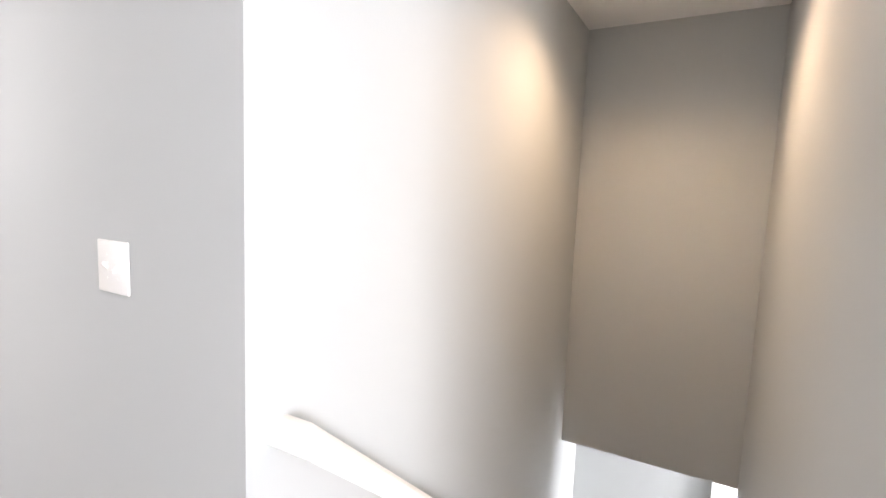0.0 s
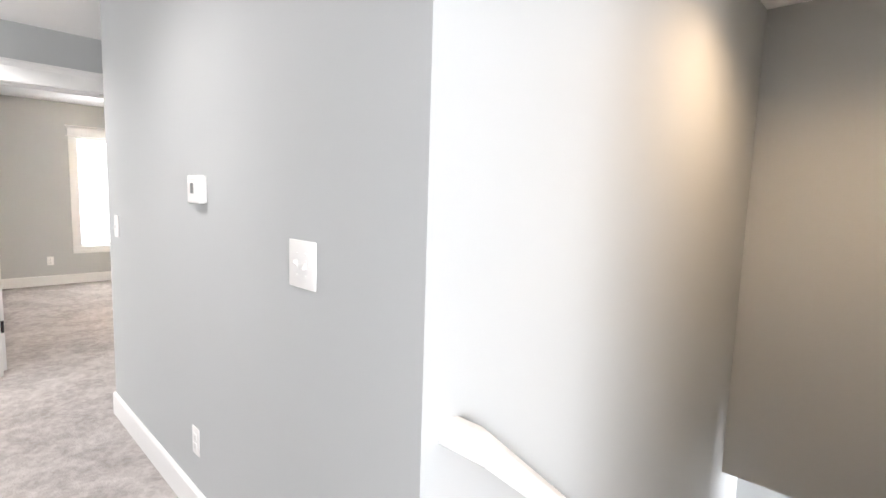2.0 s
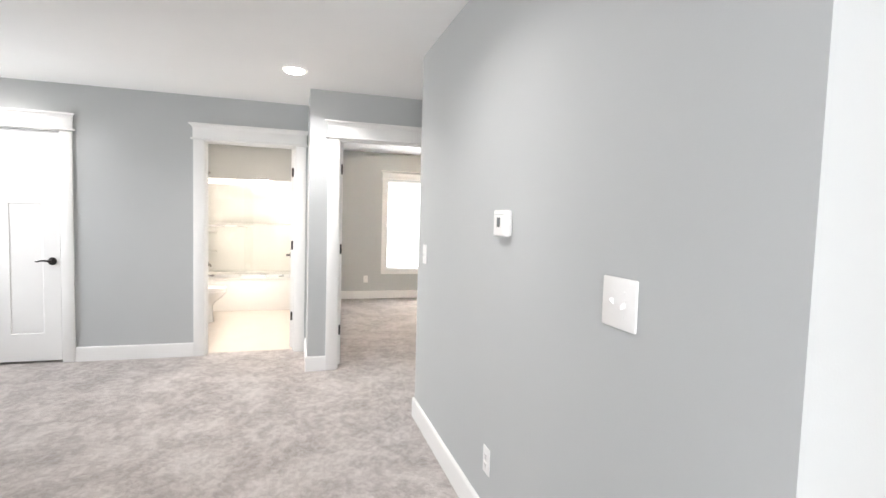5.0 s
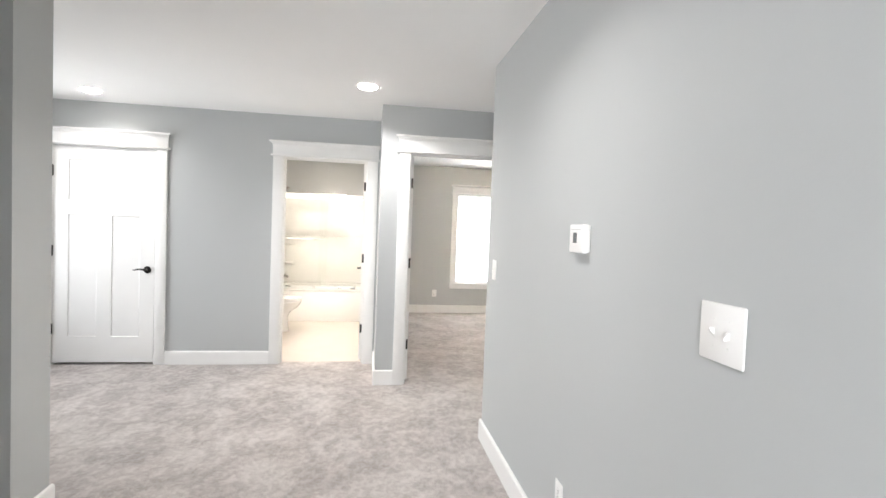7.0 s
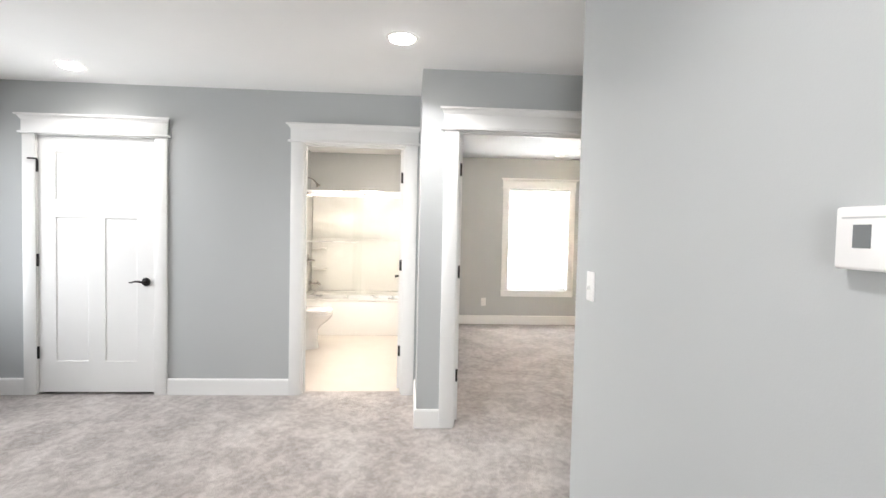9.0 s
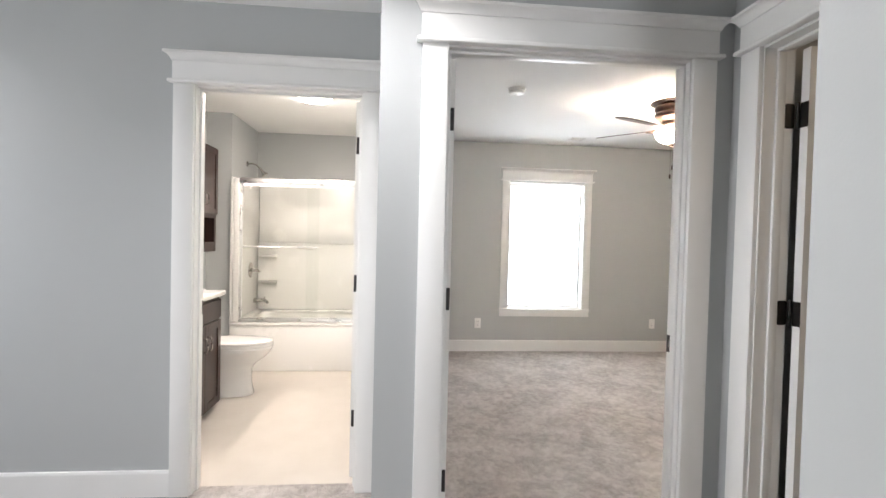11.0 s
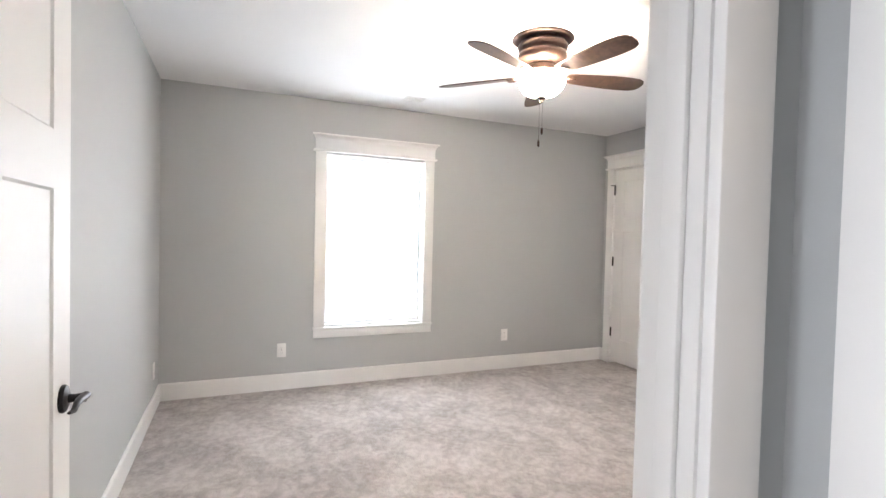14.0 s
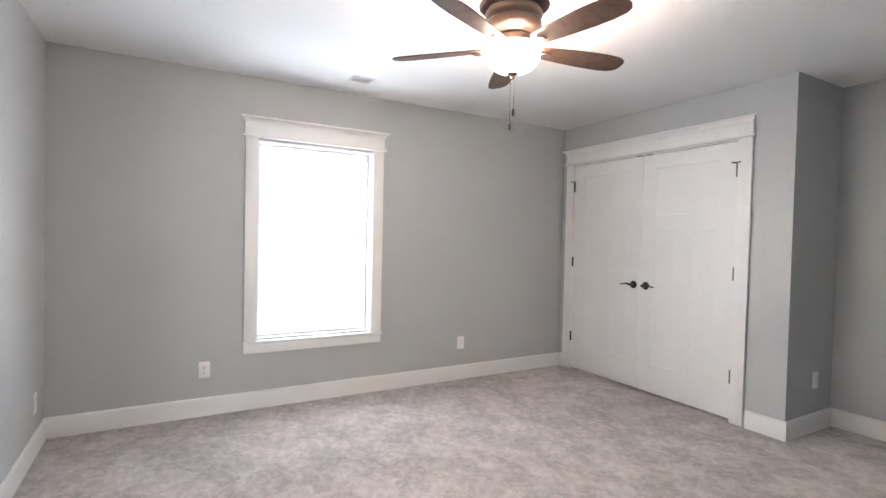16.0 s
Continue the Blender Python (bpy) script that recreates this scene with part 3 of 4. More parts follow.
sash = part("window_frame", boxes((0.012, 0.034, -0.12, -0.08, Z0 + 0.012, Z1 - 0.012), (WW - 0.034, WW - 0.012, -0.12, -0.08, Z0 + 0.012, Z1 - 0.012),
            (0.034, WW - 0.034, -0.12, -0.08, Z1 - 0.034, Z1 - 0.012), (0.034, WW - 0.034, -0.12, -0.08, Z0 + 0.012, Z0 + 0.034)), VINYL_SASH, win, "white vinyl sash")
pane = part("pane", boxes((0.034, WW - 0.034, -0.103, -0.099, Z0 + 0.034, Z1 - 0.034)), GLASS, win, "clear window glass")
pane.visible_shadow = False


# ---- plates, thermostat, small fixtures ----
def outlet(m, label="white duplex outlet plate low on the wall"):
    t = thing("outlet", m, label, "outlet")
    part("plate", box(bmesh.new(), -0.036, 0.036, 0, 0.006, -0.058, 0.058, 0.003), PLASTIC, t, smooth=True)
    for z in (-0.02, 0.02):
        f = part("receptacle", box(bmesh.new(), -0.017, 0.017, 0.006, 0.0085, z - 0.0135, z + 0.0135, 0.0012), PLASTIC, t, smooth=True)
        part("slots", boxes((-0.0075, -0.0055, 0.0085, 0.0088, z - 0.002, z + 0.007), (0.0055, 0.0075, 0.0085, 0.0088, z - 0.001, z + 0.006), (-0.002, 0.002, 0.0085, 0.0088, z - 0.010, z - 0.006)), SLOT, f)
    part("screw", lathe(bmesh.new(), [(0, 0), (0.003, 0), (0.002, 0.001), (0, 0.0012)], 10, pose(0, 0.006, 0, -90)), NICKEL, t)


def switch(m, gangs, label, w, h=0.117):
    t = thing("light_switch", m, label, "light switch")
    part("plate", box(bmesh.new(), -w / 2, w / 2, 0, 0.007, -h / 2, h / 2, 0.004), PLASTIC, t, smooth=True)
    for k in range(gangs):
        x = (k - (gangs - 1) / 2) * 0.046
        part("slot", boxes((x - 0.005, x + 0.005, 0.007, 0.0078, -0.012, 0.012)), PLASTIC, t)
        up = 1 if k % 2 else -1
        rg = [[(x - 0.0042, 0.007, -0.007 * up), (x + 0.0042, 0.007, -0.007 * up), (x + 0.0042, 0.007, 0.009 * up), (x - 0.0042, 0.007, 0.009 * up)],
              [(x - 0.0032, 0.019, 0.005 * up), (x + 0.0032, 0.019, 0.005 * up), (x + 0.0032, 0.019, 0.012 * up), (x - 0.0032, 0.019, 0.012 * up)]]
        part("toggle", loft(bmesh.new(), rg), PLASTIC, t)
        for z in (-0.030, 0.030):
            part("screw", lathe(bmesh.new(), [(0, 0), (0.003, 0), (0.002, 0.001), (0, 0.0012)], 10, pose(x, 0.007, z, -90)), PLASTIC, t)


S180 = lambda x, y, z: pose(x, y, z, 0, 0, 180)
switch(S180(-1.106, W1, 1.170), 2, "white two-gang toggle switch plate on the landing wall", 0.138, 0.132)
switch(S180(-3.09, W1, 1.145), 1, "white single toggle switch plate near the wall corner", 0.082, 0.122)
outlet(S180(-1.948, W1, 0.338))
outlet(pose(WX, 0.908, 0.33, 0, 0, -90))
outlet(pose(WX, 3.046, 0.338, 0, 0, -90))
outlet(pose(-8.0, 0.012, 0.30))
outlet(pose(-6.10, 4.656, 0.362, 0, 0, -90))
th = thing("thermostat", S180(-1.84, W1, 1.362), "white wall thermostat with a small grey display", "thermostat")
part("wall_plate", box(bmesh.new(), -0.056, 0.056, 0, 0.006, -0.046, 0.050, 0.002), PLASTIC, th, smooth=True)
part("housing", box(bmesh.new(), -0.060, 0.060, 0.006, 0.030, -0.050, 0.054, 0.006, 3), PLASTIC, th, smooth=True)
part("display", boxes((-0.008, 0.024, 0.030, 0.0308, -0.014, 0.024)), SCREEN, th, "grey display")
part("lettering", boxes((-0.040, 0.046, 0.030, 0.0304, 0.034, 0.037)), PRINT, th)

for cx, cy, _ in CANS + [(-0.1, 2.12, 0)]:
    t = thing("recessed_light", pose(cx, cy, CEIL), "round white recessed ceiling light, lit", "ceiling light", group="recessed ceiling lights")
    ring = bmesh.new()
    n = 36
    prof = [(0.072, 0.0), (0.074, -0.004), (0.086, -0.004), (0.094, -0.001), (0.094, 0.0)]
    rr = [[ring.verts.new((r * math.cos(2 * math.pi * k / n), r * math.sin(2 * math.pi * k / n), z)) for k in range(n)] for r, z in prof]
    for a, b in zip(rr, rr[1:]):
        for k in range(n):
            ring.faces.new((a[k], a[(k + 1) % n], b[(k + 1) % n], b[k]))
    part("trim_ring", ring, PLASTIC, t, smooth=True)
    part("lens", lathe(bmesh.new(), [(0, -0.0005), (0.072, -0.0005), (0.072, -0.008), (0.064, -0.015), (0.052, -0.0195), (0.030, -0.020), (0, -0.020)], 36), LENS, t, "lit frosted lens")

sm = thing("smoke_detector", pose(-6.22, 0.82, CEIL), "round white smoke detector on the ceiling", "smoke detector")
part("base", lathe(bmesh.new(), [(0, 0), (0.068, 0), (0.068, -0.012), (0.064, -0.014), (0, -0.014)], 36), PLASTIC, sm, smooth=True)
part("cover", lathe(bmesh.new(), [(0, -0.014), (0.060, -0.014), (0.060, -0.030), (0.052, -0.040), (0.030, -0.044), (0, -0.045)], 36), PLASTIC, sm, smooth=True)
part("test_button", lathe(bmesh.new(), [(0, -0.044), (0.012, -0.044), (0.011, -0.047), (0, -0.048)], 20), PLASTIC, sm, smooth=True)

vt = thing("ceiling_vent", pose(-7.873, 1.90, CEIL), "white slotted air register on the ceiling", "vent")
part("frame", boxes((-0.065, 0.065, -0.085, -0.070, -0.006, 0), (-0.065, 0.065, 0.070, 0.085, -0.006, 0), (-0.065, -0.050, -0.070, 0.070, -0.006, 0), (0.050, 0.065, -0.070, 0.070, -0.006, 0), bevel=0.001), PLASTIC, vt)
part("backing", boxes((-0.050, 0.050, -0.070, 0.070, -0.001, 0.0)), SLOT, vt)
for k in range(7):
    part("slat", box(bmesh.new(), -0.047 + k * 0.0145, -0.043 + k * 0.0145, -0.070, 0.070, -0.005, -0.002), PLASTIC, vt)


# ---- ceiling fan ----
FAN = (-6.374, 2.141)
fan = thing("ceiling_fan", pose(*FAN, CEIL), "flush-mount bronze ceiling fan with five dark blades, lit bowl", "ceiling fan")
part("ceiling_plate", lathe(bmesh.new(), [(0, 0), (0.172, 0), (0.174, -0.005), (0.166, -0.012), (0.150, -0.015), (0, -0.015)], 48), COPPER, fan, "dark bronze ceiling plate", smooth=True)
part("motor_housing", lathe(bmesh.new(), [(0, -0.015), (0.124, -0.015), (0.126, -0.026), (0.138, -0.036), (0.141, -0.052), (0.136, -0.066), (0.131, -0.072), (0.130, -0.080),
     (0.137, -0.088), (0.138, -0.104), (0.128, -0.120), (0.112, -0.130), (0.100, -0.140), (0.094, -0.149), (0, -0.150)], 48), COPPER, fan, "copper-bronze ribbed motor housing", smooth=True)
part("hub", lathe(bmesh.new(), [(0, -0.150), (0.080, -0.150), (0.088, -0.158), (0.088, -0.186), (0.070, -0.198), (0.045, -0.208), (0.042, -0.242), (0, -0.244)], 40), COPPER, fan, smooth=True)
rim = bmesh.new()
pr = [(0.152, -0.246), (0.156, -0.258), (0.154, -0.280), (0.143, -0.308), (0.122, -0.334), (0.092, -0.354), (0.052, -0.367), (0.016, -0.372), (0.012, -0.369), (0.050, -0.363), (0.089, -0.350), (0.118, -0.331), (0.139, -0.306), (0.150, -0.280), (0.152, -0.258), (0.149, -0.247)]
pr = [(0.84 * r, -0.224 + 0.82 * (z + 0.246)) for r, z in pr]
rg = [[rim.verts.new((r * math.cos(2 * math.pi * k / 48), r * math.sin(2 * math.pi * k / 48), z)) for k in range(48)] for r, z in pr]
for a, b in zip(rg, rg[1:] + rg[:1]):
    for k in range(48):
        rim.faces.new((a[k], a[(k + 1) % 48], b[(k + 1) % 48], b[k]))
part("bowl", rim, BOWL, fan, "lit frosted glass bowl", smooth=True)
part("stem", tube(bmesh.new(), [(0, 0, -0.240), (0, 0, -0.326)], 0.008, 10), COPPER, fan, smooth=True)
part("finial", lathe(bmesh.new(), [(0, -0.322), (0.028, -0.325), (0.030, -0.331), (0.016, -0.339), (0.010, -0.347), (0.012, -0.352), (0, -0.358)], 20), COPPER, fan, smooth=True)
for k in range(5):
    a = radians(7 + 72 * k)
    turn = Matrix.Rotation(a, 4, "Z")
    iron = bmesh.new()
    tube(iron, [turn @ Vector(p) for p in ((0.085, 0, -0.180), (0.12, 0, -0.197), (0.17, 0, -0.210))], [0.014, 0.012, 0.012], 8, 0.5)
    lathe(iron, [(0, 0.004), (0.026, 0.003), (0.030, 0), (0.026, -0.004), (0, -0.005)], 16, turn @ Matrix.Translation((0.18, 0, -0.214)))
    br = part("blade_iron", iron, COPPER, fan, smooth=True)
    bl = bmesh.new()
    outline = [(0.15, 0.040), (0.20, 0.050), (0.30, 0.060), (0.42, 0.068), (0.52, 0.069), (0.585, 0.063), (0.618, 0.048), (0.634, 0.022)]
    loop = outline + [(x, -y) for x, y in reversed(outline)]
    tilt = turn @ Matrix.Translation((0, 0, -0.206)) @ Matrix.Rotation(radians(-12), 4, "X")
    loft(bl, [[tilt @ Vector((x, y, z)) for x, y in loop] for z in (-0.003, 0.003)])
    part("blade", bl, BLADE, fan, "dark walnut-veneer fan blade", smooth=False)
for dx, dy, z in ((0.008, 0.004, 1.925), (-0.004, -0.008, 1.855)):
    ch = part("pull_chain", tube(bmesh.new(), [(dx, dy, -0.345), (dx, dy, -0.40), (dx, dy, z + 0.02 - CEIL)], 0.0008, 6), COPPER, fan, "thin pull chain")
    part("fob", lathe(bmesh.new(), [(0, 0.026), (0.004, 0.024), (0.007, 0.012), (0.0065, -0.008), (0.003, -0.014), (0, -0.015)], 12, Matrix.Translation((dx, dy, z - CEIL))), BLADE, ch, "dark wooden pull fob", smooth=True)

# ---- stair ----
st = thing("stairs", pose(-0.11, 0.605, 0), "carpeted stair going down between the walls", "stairs", "structure")
for k in range(11):
    part("step", box(bmesh.new(), -0.513, 0.508, 0.24 * k, 0.24 * (k + 1) + 0.02, -2.4, -0.2 * (k + 1), 0.004), CARPET, st)
rail = thing("handrail", pose(-0.62, 0, 0), "white painted moulded wall handrail down the stair", "handrail")
prof = [(-0.030, -0.003), (-0.004, 0.001), (0.003, -0.002), (0.007, -0.010), (0.008, -0.020), (0.013, -0.032), (0.022, -0.040), (0.027, -0.042), (0.031, -0.047), (0.030, -0.057), (0.024, -0.061), (-0.030, -0.061)]
prof = [(o, -0.061 + 0.84 * (h + 0.061)) for o, h in prof]
ry, rz, rx = 0.658, 0.882, 0.100
rings = [[(-0.005, ry - o, rz + h) for o, h in prof], [(rx + o, ry - o, rz + h) for o, h in prof], [(rx + o, 3.0, rz + h - 0.86 * (3.0 - ry)) for o, h in prof]]
part("rail", loft(bmesh.new(), rings), TRIM, rail)
for y in (1.0, 2.0, 2.8):
    z = rz - 0.86 * (y - ry) - 0.06
    part("bracket", tube(bmesh.new(), [(-0.004, y, z - 0.06), (0.06, y, z - 0.06), (0.095, y, z - 0.035), (0.10, y, z)], 0.007, 10), NICKEL, rail, smooth=True)

# ---- bathroom ----
TY0, TY1, TX, BK = -1.625, -0.122, -7.385, WX + 0.004
tub = thing("bathtub", pose(0, 0, 0), "white acrylic bathtub with a plain apron", "bathtub")
part("apron", box(bmesh.new(), TX - 0.05, TX, TY0 + 0.002, TY1, 0, 0.44, 0.008), ACRYLIC, tub, smooth=True)
part("rim", boxes((TX - 0.11, TX + 0.012, TY0 + 0.002, TY1, 0.44, 0.472), (BK, BK + 0.09, TY0 + 0.002, TY1, 0.44, 0.472), (BK + 0.09, TX - 0.11, TY0 + 0.002, TY0 + 0.10, 0.44, 0.472), (BK + 0.09, TX - 0.11, TY1 - 0.10, TY1, 0.44, 0.472), bevel=0.008), ACRYLIC, tub, smooth=True)
cxm, cym = (BK + 0.09 + TX - 0.11) / 2, (TY0 + TY1) / 2
basin = bmesh.new()
rb = [oval(cxm, cym, z, rx, ry, 32, 5) for z, rx, ry in ((0.455, 0.36, 0.67), (0.30, 0.33, 0.63), (0.12, 0.29, 0.57), (0.08, 0.22, 0.50))]
mk = [[basin.verts.new(p) for p in r] for r in rb]
for a, b in zip(mk, mk[1:]):
    for k in range(32):
        basin.faces.new((a[k], a[(k + 1) % 32], b[(k + 1) % 32], b[k]))
basin.faces.new(mk[-1])
part("basin", basin, ACRYLIC, tub, smooth=True)
sr = thing("shower_surround", pose(0, 0, 0), "glossy white moulded tub surround with soap shelves", "shower surround")
part("end_panel", box(bmesh.new(), BK, TX + 0.02, TY0 + 0.002, TY0 + 0.032, 0.474, 1.85, 0.010), ACRYLIC, sr, smooth=True)
part("end_panel", box(bmesh.new(), BK, TX + 0.02, TY1 - 0.03, TY1, 0.474, 1.85, 0.010), ACRYLIC, sr, smooth=True)
part("front_flange", box(bmesh.new(), TX - 0.02, TX + 0.022, TY0 + 0.034, TY0 + 0.085, 0.474, 1.84, 0.010), ACRYLIC, sr, smooth=True)
part("back_panel", box(bmesh.new(), BK, BK + 0.03, TY0 + 0.034, TY1 - 0.032, 0.474, 1.85, 0.010), ACRYLIC, sr, smooth=True)
part("back_ledge", box(bmesh.new(), BK + 0.03, BK + 0.07, TY0 + 0.034, TY1 - 0.032, 0.474, 1.22, 0.015), ACRYLIC, sr, smooth=True)
for z in (0.80, 1.09):
    part("soap_shelf", loft(bmesh.new(), [oval(BK + 0.085, TY0 + 0.15, zz, rx, 0.10, 24, 2.6) for zz, rx in ((z - 0.03, 0.045), (z - 0.012, 0.065), (z, 0.07))]), ACRYLIC, sr, smooth=True)
sd = thing("shower_door", pose(0, 0, 0), "framed sliding glass tub doors with a towel bar", "shower door")
part("header", box(bmesh.new(), TX - 0.045, TX + 0.018, TY0 + 0.085, TY1 - 0.03, 1.795, 1.845, 0.006), CHROME, sd, smooth=True)
part("track", box(bmesh.new(), TX - 0.045, TX + 0.010, TY0 + 0.085, TY1 - 0.03, 0.473, 0.497, 0.004), CHROME, sd, smooth=True)
for y0 in (TY0 + 0.085, TY1 - 0.052):
    part("side_channel", box(bmesh.new(), TX - 0.035, TX + 0.002, y0, y0 + 0.022, 0.497, 1.795, 0.003), CHROME, sd, smooth=True)
for y0, y1, x, nm in ((-1.51, -0.80, TX - 0.006, "outer panel"), (-0.92, -0.195, TX - 0.030, "inner panel")):
    g = part("glass_panel", boxes((x - 0.003, x + 0.003, y0, y1, 0.502, 1.79)), SHOWER_GLASS, sd, "clear " + nm)
    part("panel_rail", boxes((x - 0.006, x + 0.006, y0, y1, 1.768, 1.795), (x - 0.006, x + 0.006, y0, y1, 0.498, 0.515)), CHROME, g)
part("towel_bar", tube(bmesh.new(), [(TX + 0.045, -1.50, 1.195), (TX + 0.045, -0.80, 1.195)], 0.008, 12), CHROME, sd, "chrome towel bar", smooth=True)
for y in (-1.48, -0.83):
    part("bar_post", tube(bmesh.new(), [(TX - 0.003, y, 1.195), (TX + 0.05, y, 1.195)], 0.010, 12), CHROME, sd, smooth=True)
yw = TY0 + 0.033
sh = thing("shower_sprayer", pose(-7.87, TY0, 2.04), "brushed nickel shower head on a bent arm", "shower head")
part("escutcheon", lathe(bmesh.new(), [(0, 0), (0.030, 0), (0.028, 0.008), (0, 0.012)], 24, pose(0, 0, 0, -90)), NICKEL, sh, smooth=True)
part("arm", tube(bmesh.new(), [(0, 0, 0), (0, 0.05, 0.006), (0, 0.09, -0.004), (0, 0.125, -0.035), (0, 0.145, -0.06)], 0.009, 12), NICKEL, sh, smooth=True)
part("head", lathe(bmesh.new(), [(0, 0.03), (0.012, 0.028), (0.016, 0.0), (0.036, -0.03), (0.036, -0.038), (0, -0.04)], 24, pose(0, 0.16, -0.082, 35)), NICKEL, sh, smooth=True)
va = thing("shower_valve", pose(-7.93, yw, 0.93), "round nickel shower valve with a lever", "shower valve")
part("plate", lathe(bmesh.new(), [(0, 0), (0.080, 0), (0.078, 0.008), (0.050, 0.016), (0, 0.018)], 36, pose(0, 0, 0, -90)), NICKEL, va, smooth=True)
part("handle", tube(bmesh.new(), [(0, 0.015, 0), (0, 0.055, 0), (0.0, 0.075, -0.005), (0.01, 0.10, -0.02)], [0.022, 0.018, 0.012, 0.009], 14), NICKEL, va, smooth=True)
sp = thing("tub_spout", pose(-8.06, yw, 0.59), "brushed nickel tub spout", "tub spout")
part("spout", tube(bmesh.new(), [(0, 0, 0), (0, 0.05, 0.002), (0, 0.11, 0), (0, 0.135, -0.012), (0, 0.145, -0.035)], [0.026, 0.024, 0.023, 0.021, 0.017], 18), NICKEL, sp, smooth=True)
part("diverter", tube(bmesh.new(), [(0, 0.115, 0.015), (0, 0.115, 0.045)], [0.006, 0.008], 10), NICKEL, sp, smooth=True)

to = thing("toilet", pose(-6.73, 0.02, 0) @ Matrix.Scale(1.08, 4, (0, 0, 1)), "white porcelain toilet with a closed lid", "toilet")
part("pedestal", loft(bmesh.new(), [oval(0, cy, z, rx, ry, 32, pw) for cy, z, rx, ry, pw in ((-1.50, 0, 0.122, 0.275, 2.6), (-1.50, 0.016, 0.120, 0.273, 2.6), (-1.50, 0.06, 0.108, 0.262, 2.5), (-1.50, 0.13, 0.104, 0.258, 2.4), (-1.50, 0.19, 0.110, 0.262, 2.2),
     (-1.475, 0.235, 0.132, 0.270, 2.1), (-1.43, 0.280, 0.160, 0.294, 2.1), (-1.405, 0.325, 0.178, 0.314, 2.1), (-1.395, 0.356, 0.185, 0.322, 2.2), (-1.395, 0.370, 0.180, 0.318, 2.2))]), PORCELAIN, to, smooth=True)
part("seat", loft(bmesh.new(), [oval(0, -1.395, z, rx, ry, 32, 2.2) for z, rx, ry in ((0.370, 0.184, 0.318), (0.374, 0.188, 0.322), (0.388, 0.188, 0.322), (0.390, 0.184, 0.318))]), PORCELAIN, to, smooth=True)
part("lid", loft(bmesh.new(), [oval(0, -1.397, z, rx, ry, 32, 2.2) for z, rx, ry in ((0.393, 0.184, 0.316), (0.396, 0.188, 0.321), (0.408, 0.186, 0.318), (0.413, 0.165, 0.295), (0.415, 0.10, 0.22))]), PORCELAIN, to, smooth=True)
part("trapway", tube(bmesh.new(), [(0.075, -1.42, 0.27), (0.082, -1.50, 0.19), (0.080, -1.60, 0.20), (0.075, -1.68, 0.27), (0.075, -1.74, 0.16), (0.075, -1.75, 0.02)], [0.03, 0.04, 0.042, 0.042, 0.042, 0.04], 14), PORCELAIN, to, smooth=True)
part("tank", loft(bmesh.new(), [oval(0, -1.782, z, rx, ry, 32, 6) for z, rx, ry in ((0.37, 0.19, 0.085), (0.40, 0.205, 0.092), (0.74, 0.22, 0.095))]), PORCELAIN, to, smooth=True)
part("tank_lid", loft(bmesh.new(), [oval(0, -1.778, z, 0.232, 0.10, 32, 6) for z in (0.741, 0.768, 0.774)]), PORCELAIN, to, smooth=True)
part("flush_handle", tube(bmesh.new(), [(0.15, -1.69, 0.69), (0.15, -1.672, 0.69), (0.10, -1.668, 0.685)], 0.007, 8), CHROME, to, smooth=True)


def shaker(parent, x0, x1, z0, z1, y, bar=None):
    """A shaker cabinet front on the plane y, facing +y, with a bar pull."""
    f, k = 0.052, 0.019
    m = y + k - 0.008
    dr = part("door", boxes((x0, x1, y, m, z0, z1)), ESPRESSO, parent, "dark espresso shaker door")
    for a0, a1 in ((x0, x0 + f), (x1 - f, x1)):
        part("stile", box(bmesh.new(), a0, a1, m, y + k, z0, z1, 0.0015), ESPRESSO, dr)
    for c0, c1 in ((z0, z0 + f), (z1 - f, z1)):
        part("rail", box(bmesh.new(), x0 + f, x1 - f, m, y + k, c0, c1, 0.0015), ESPRESSO, dr)
    if bar:
        bx, bz = bar
        o = y + k
        part("handle", tube(bmesh.new(), [(bx, o, bz - 0.048), (bx, o + 0.022, bz - 0.046), (bx, o + 0.030, bz - 0.034), (bx, o + 0.031, bz), (bx, o + 0.030, bz + 0.034), (bx, o + 0.022, bz + 0.046), (bx, o, bz + 0.048)], 0.006, 10), NICKEL, dr, "nickel bar pull", smooth=True)


vn = thing("vanity_cabinet", pose(0, 0, 0), "dark espresso vanity cabinet with two shaker doors", "vanity")
VX0, VX1, VY = -6.395, -5.785, -1.37
part("body", boxes((VX0, VX1, -1.849, VY, 0.045, 0.850), (VX0 + 0.0, VX1, -1.849, VY - 0.075, 0.0, 0.045)), ESPRESSO, vn)
part("drawer_front", box(bmesh.new(), VX0 + 0.012, VX1 - 0.012, VY, VY + 0.019, 0.690, 0.825, 0.002), ESPRESSO, vn)
mid = (VX0 + VX1) / 2
shaker(vn, VX0 + 0.012, mid - 0.0015, 0.058, 0.670, VY, (mid - 0.038, 0.54))
shaker(vn, mid + 0.0015, VX1 - 0.012, 0.058, 0.670, VY, (mid + 0.038, 0.54))
ct = thing("countertop", pose(0, 0, 0), "white cultured marble vanity top", "countertop")
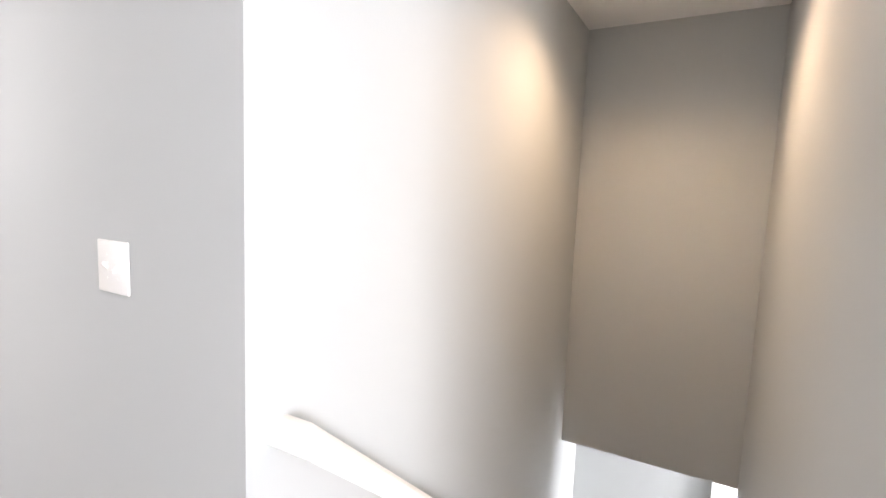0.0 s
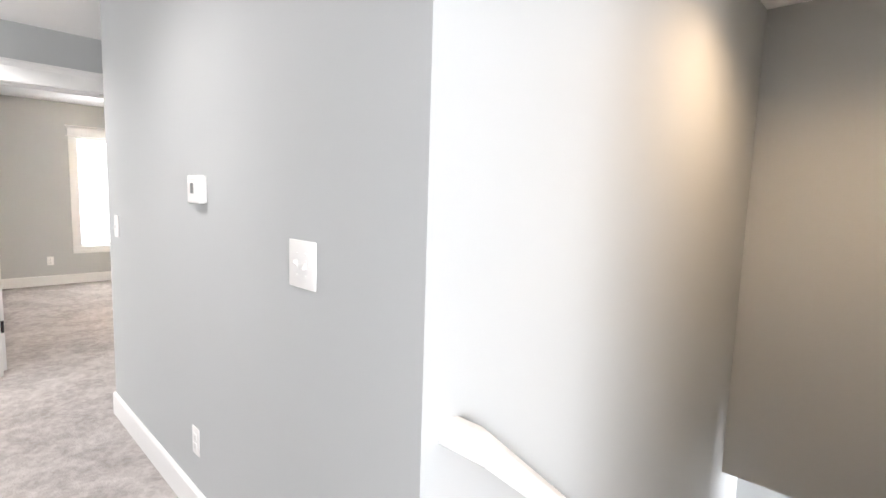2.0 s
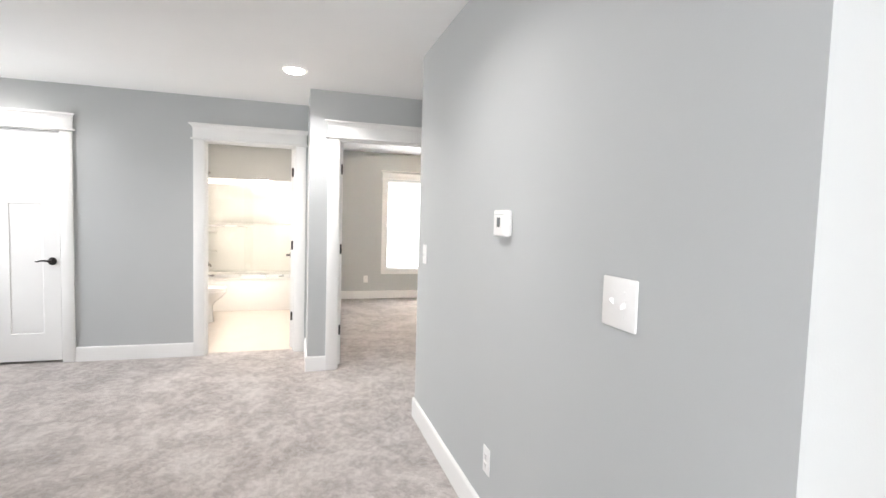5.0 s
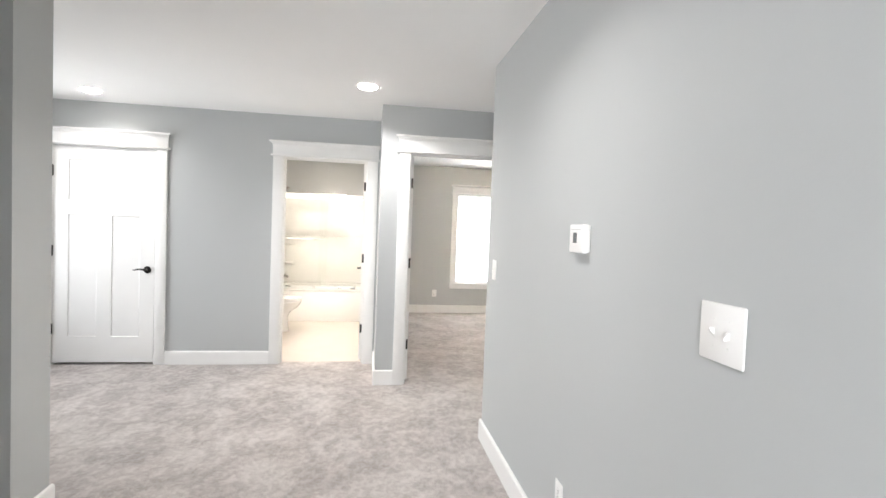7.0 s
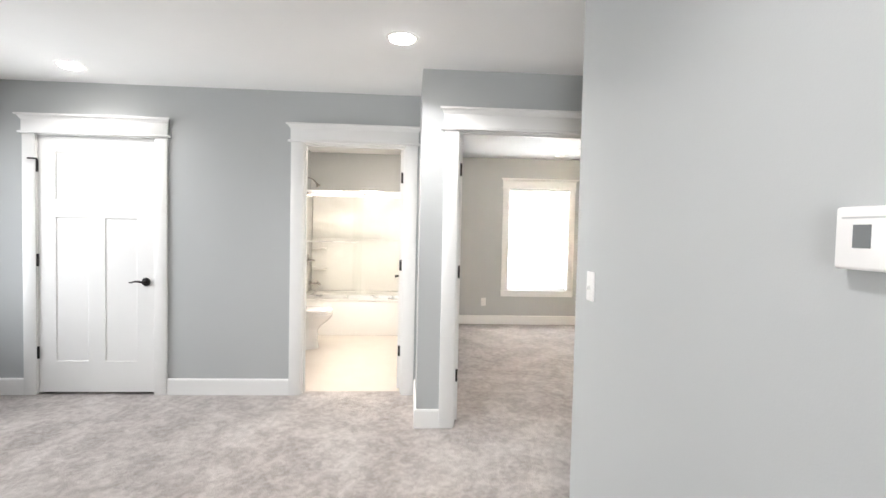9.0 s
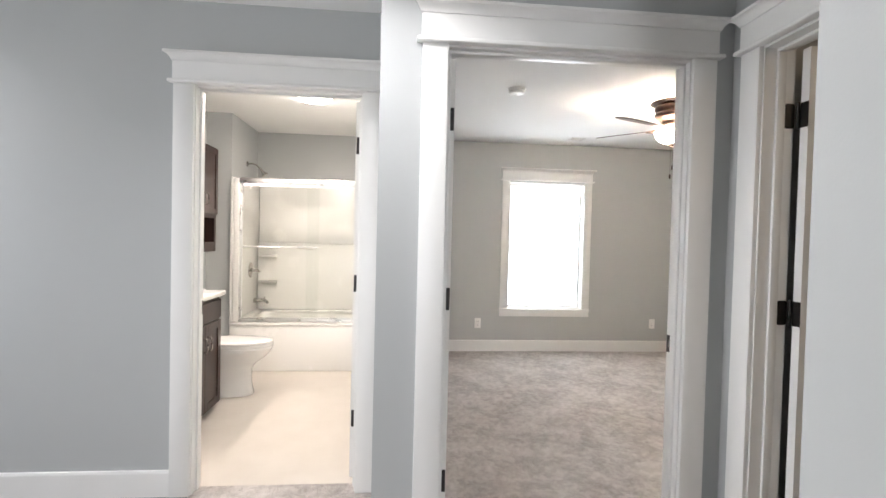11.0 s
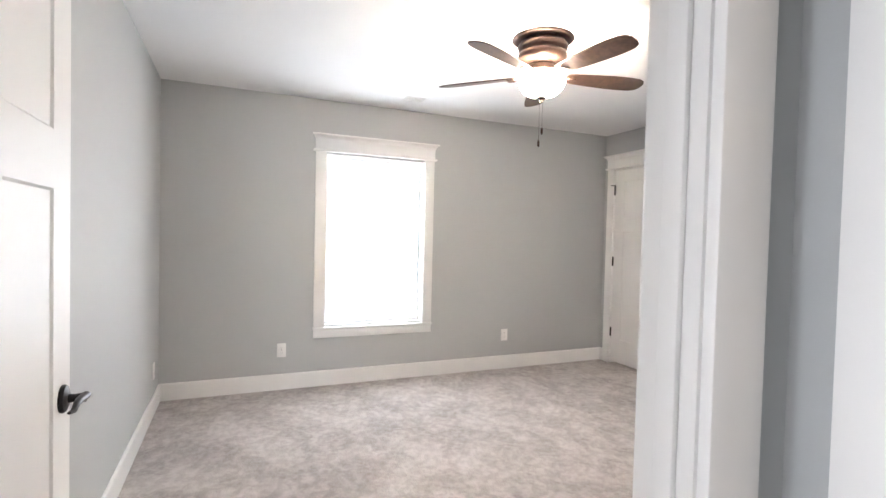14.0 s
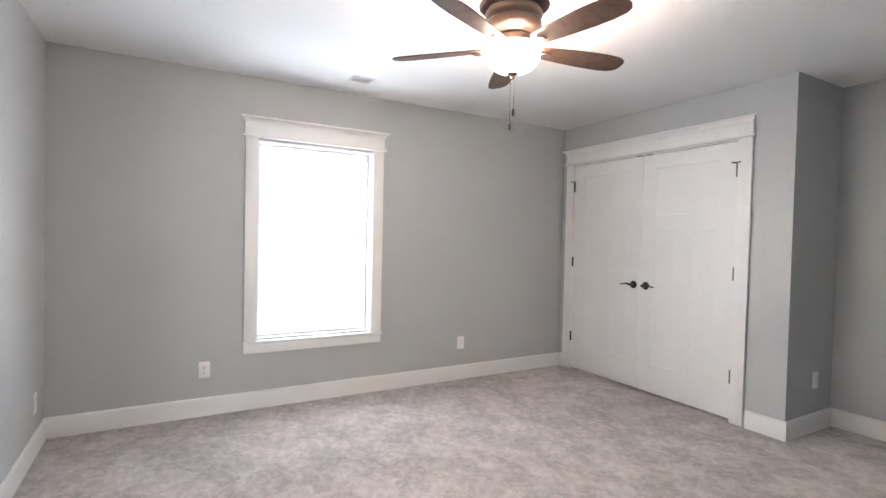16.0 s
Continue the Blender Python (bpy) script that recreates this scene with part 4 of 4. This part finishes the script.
part("slab", box(bmesh.new(), VX0 - 0.022, VX1 + 0.02, -1.849, VY + 0.04, 0.851, 0.885, 0.006), MARBLE, ct, smooth=True)
part("backsplash", box(bmesh.new(), VX0 - 0.022, VX1 + 0.02, -1.849, -1.83, 0.885, 0.97, 0.003), MARBLE, ct, smooth=True)
wc = thing("wall_cabinet", pose(0, 0, 0), "dark espresso wall cabinet with open cubby below", "cabinet")
CX0, CX1, CY = -7.19, -6.51, -1.69
part("body", boxes((CX0, CX0 + 0.018, -1.849, CY, 1.15, 2.075), (CX1 - 0.018, CX1, -1.849, CY, 1.15, 2.075), (CX0 + 0.018, CX1 - 0.018, -1.849, CY, 2.055, 2.075), (CX0 + 0.018, CX1 - 0.018, -1.849, CY, 1.15, 1.17),
     (CX0 + 0.018, CX1 - 0.018, -1.849, CY, 1.455, 1.475)), ESPRESSO, wc)
part("face_frame", boxes((CX0, CX0 + 0.04, CY, CY + 0.002, 1.15, 2.075), (CX1 - 0.04, CX1, CY, CY + 0.002, 1.15, 2.075), (CX0 + 0.04, CX1 - 0.04, CY, CY + 0.002, 1.15, 1.235), (CX0 + 0.04, CX1 - 0.04, CY, CY + 0.002, 1.445, 1.485)), ESPRESSO, wc)
part("back", boxes((CX0 + 0.018, CX1 - 0.018, -1.8485, -1.842, 1.17, 2.055)), SHADOW_WOOD, wc)
cm = (CX0 + CX1) / 2
shaker(wc, CX0 + 0.012, cm - 0.0015, 1.478, 2.062, CY + 0.002, (cm - 0.035, 1.60))
shaker(wc, cm + 0.0015, CX1 - 0.012, 1.478, 2.062, CY + 0.002, (cm + 0.035, 1.60))
bl = thing("bath_ceiling_light", pose(-6.605, -0.73, CEIL), "round flush bathroom ceiling light, lit", "ceiling light")
part("base", lathe(bmesh.new(), [(0, 0), (0.15, 0), (0.15, -0.018), (0.14, -0.022), (0, -0.022)], 40), PLASTIC, bl, smooth=True)
part("globe", lathe(bmesh.new(), [(0.135, -0.0225), (0.138, -0.035), (0.12, -0.055), (0.07, -0.068), (0, -0.072)], 40), BATH_LENS, bl, "lit frosted globe", smooth=True)
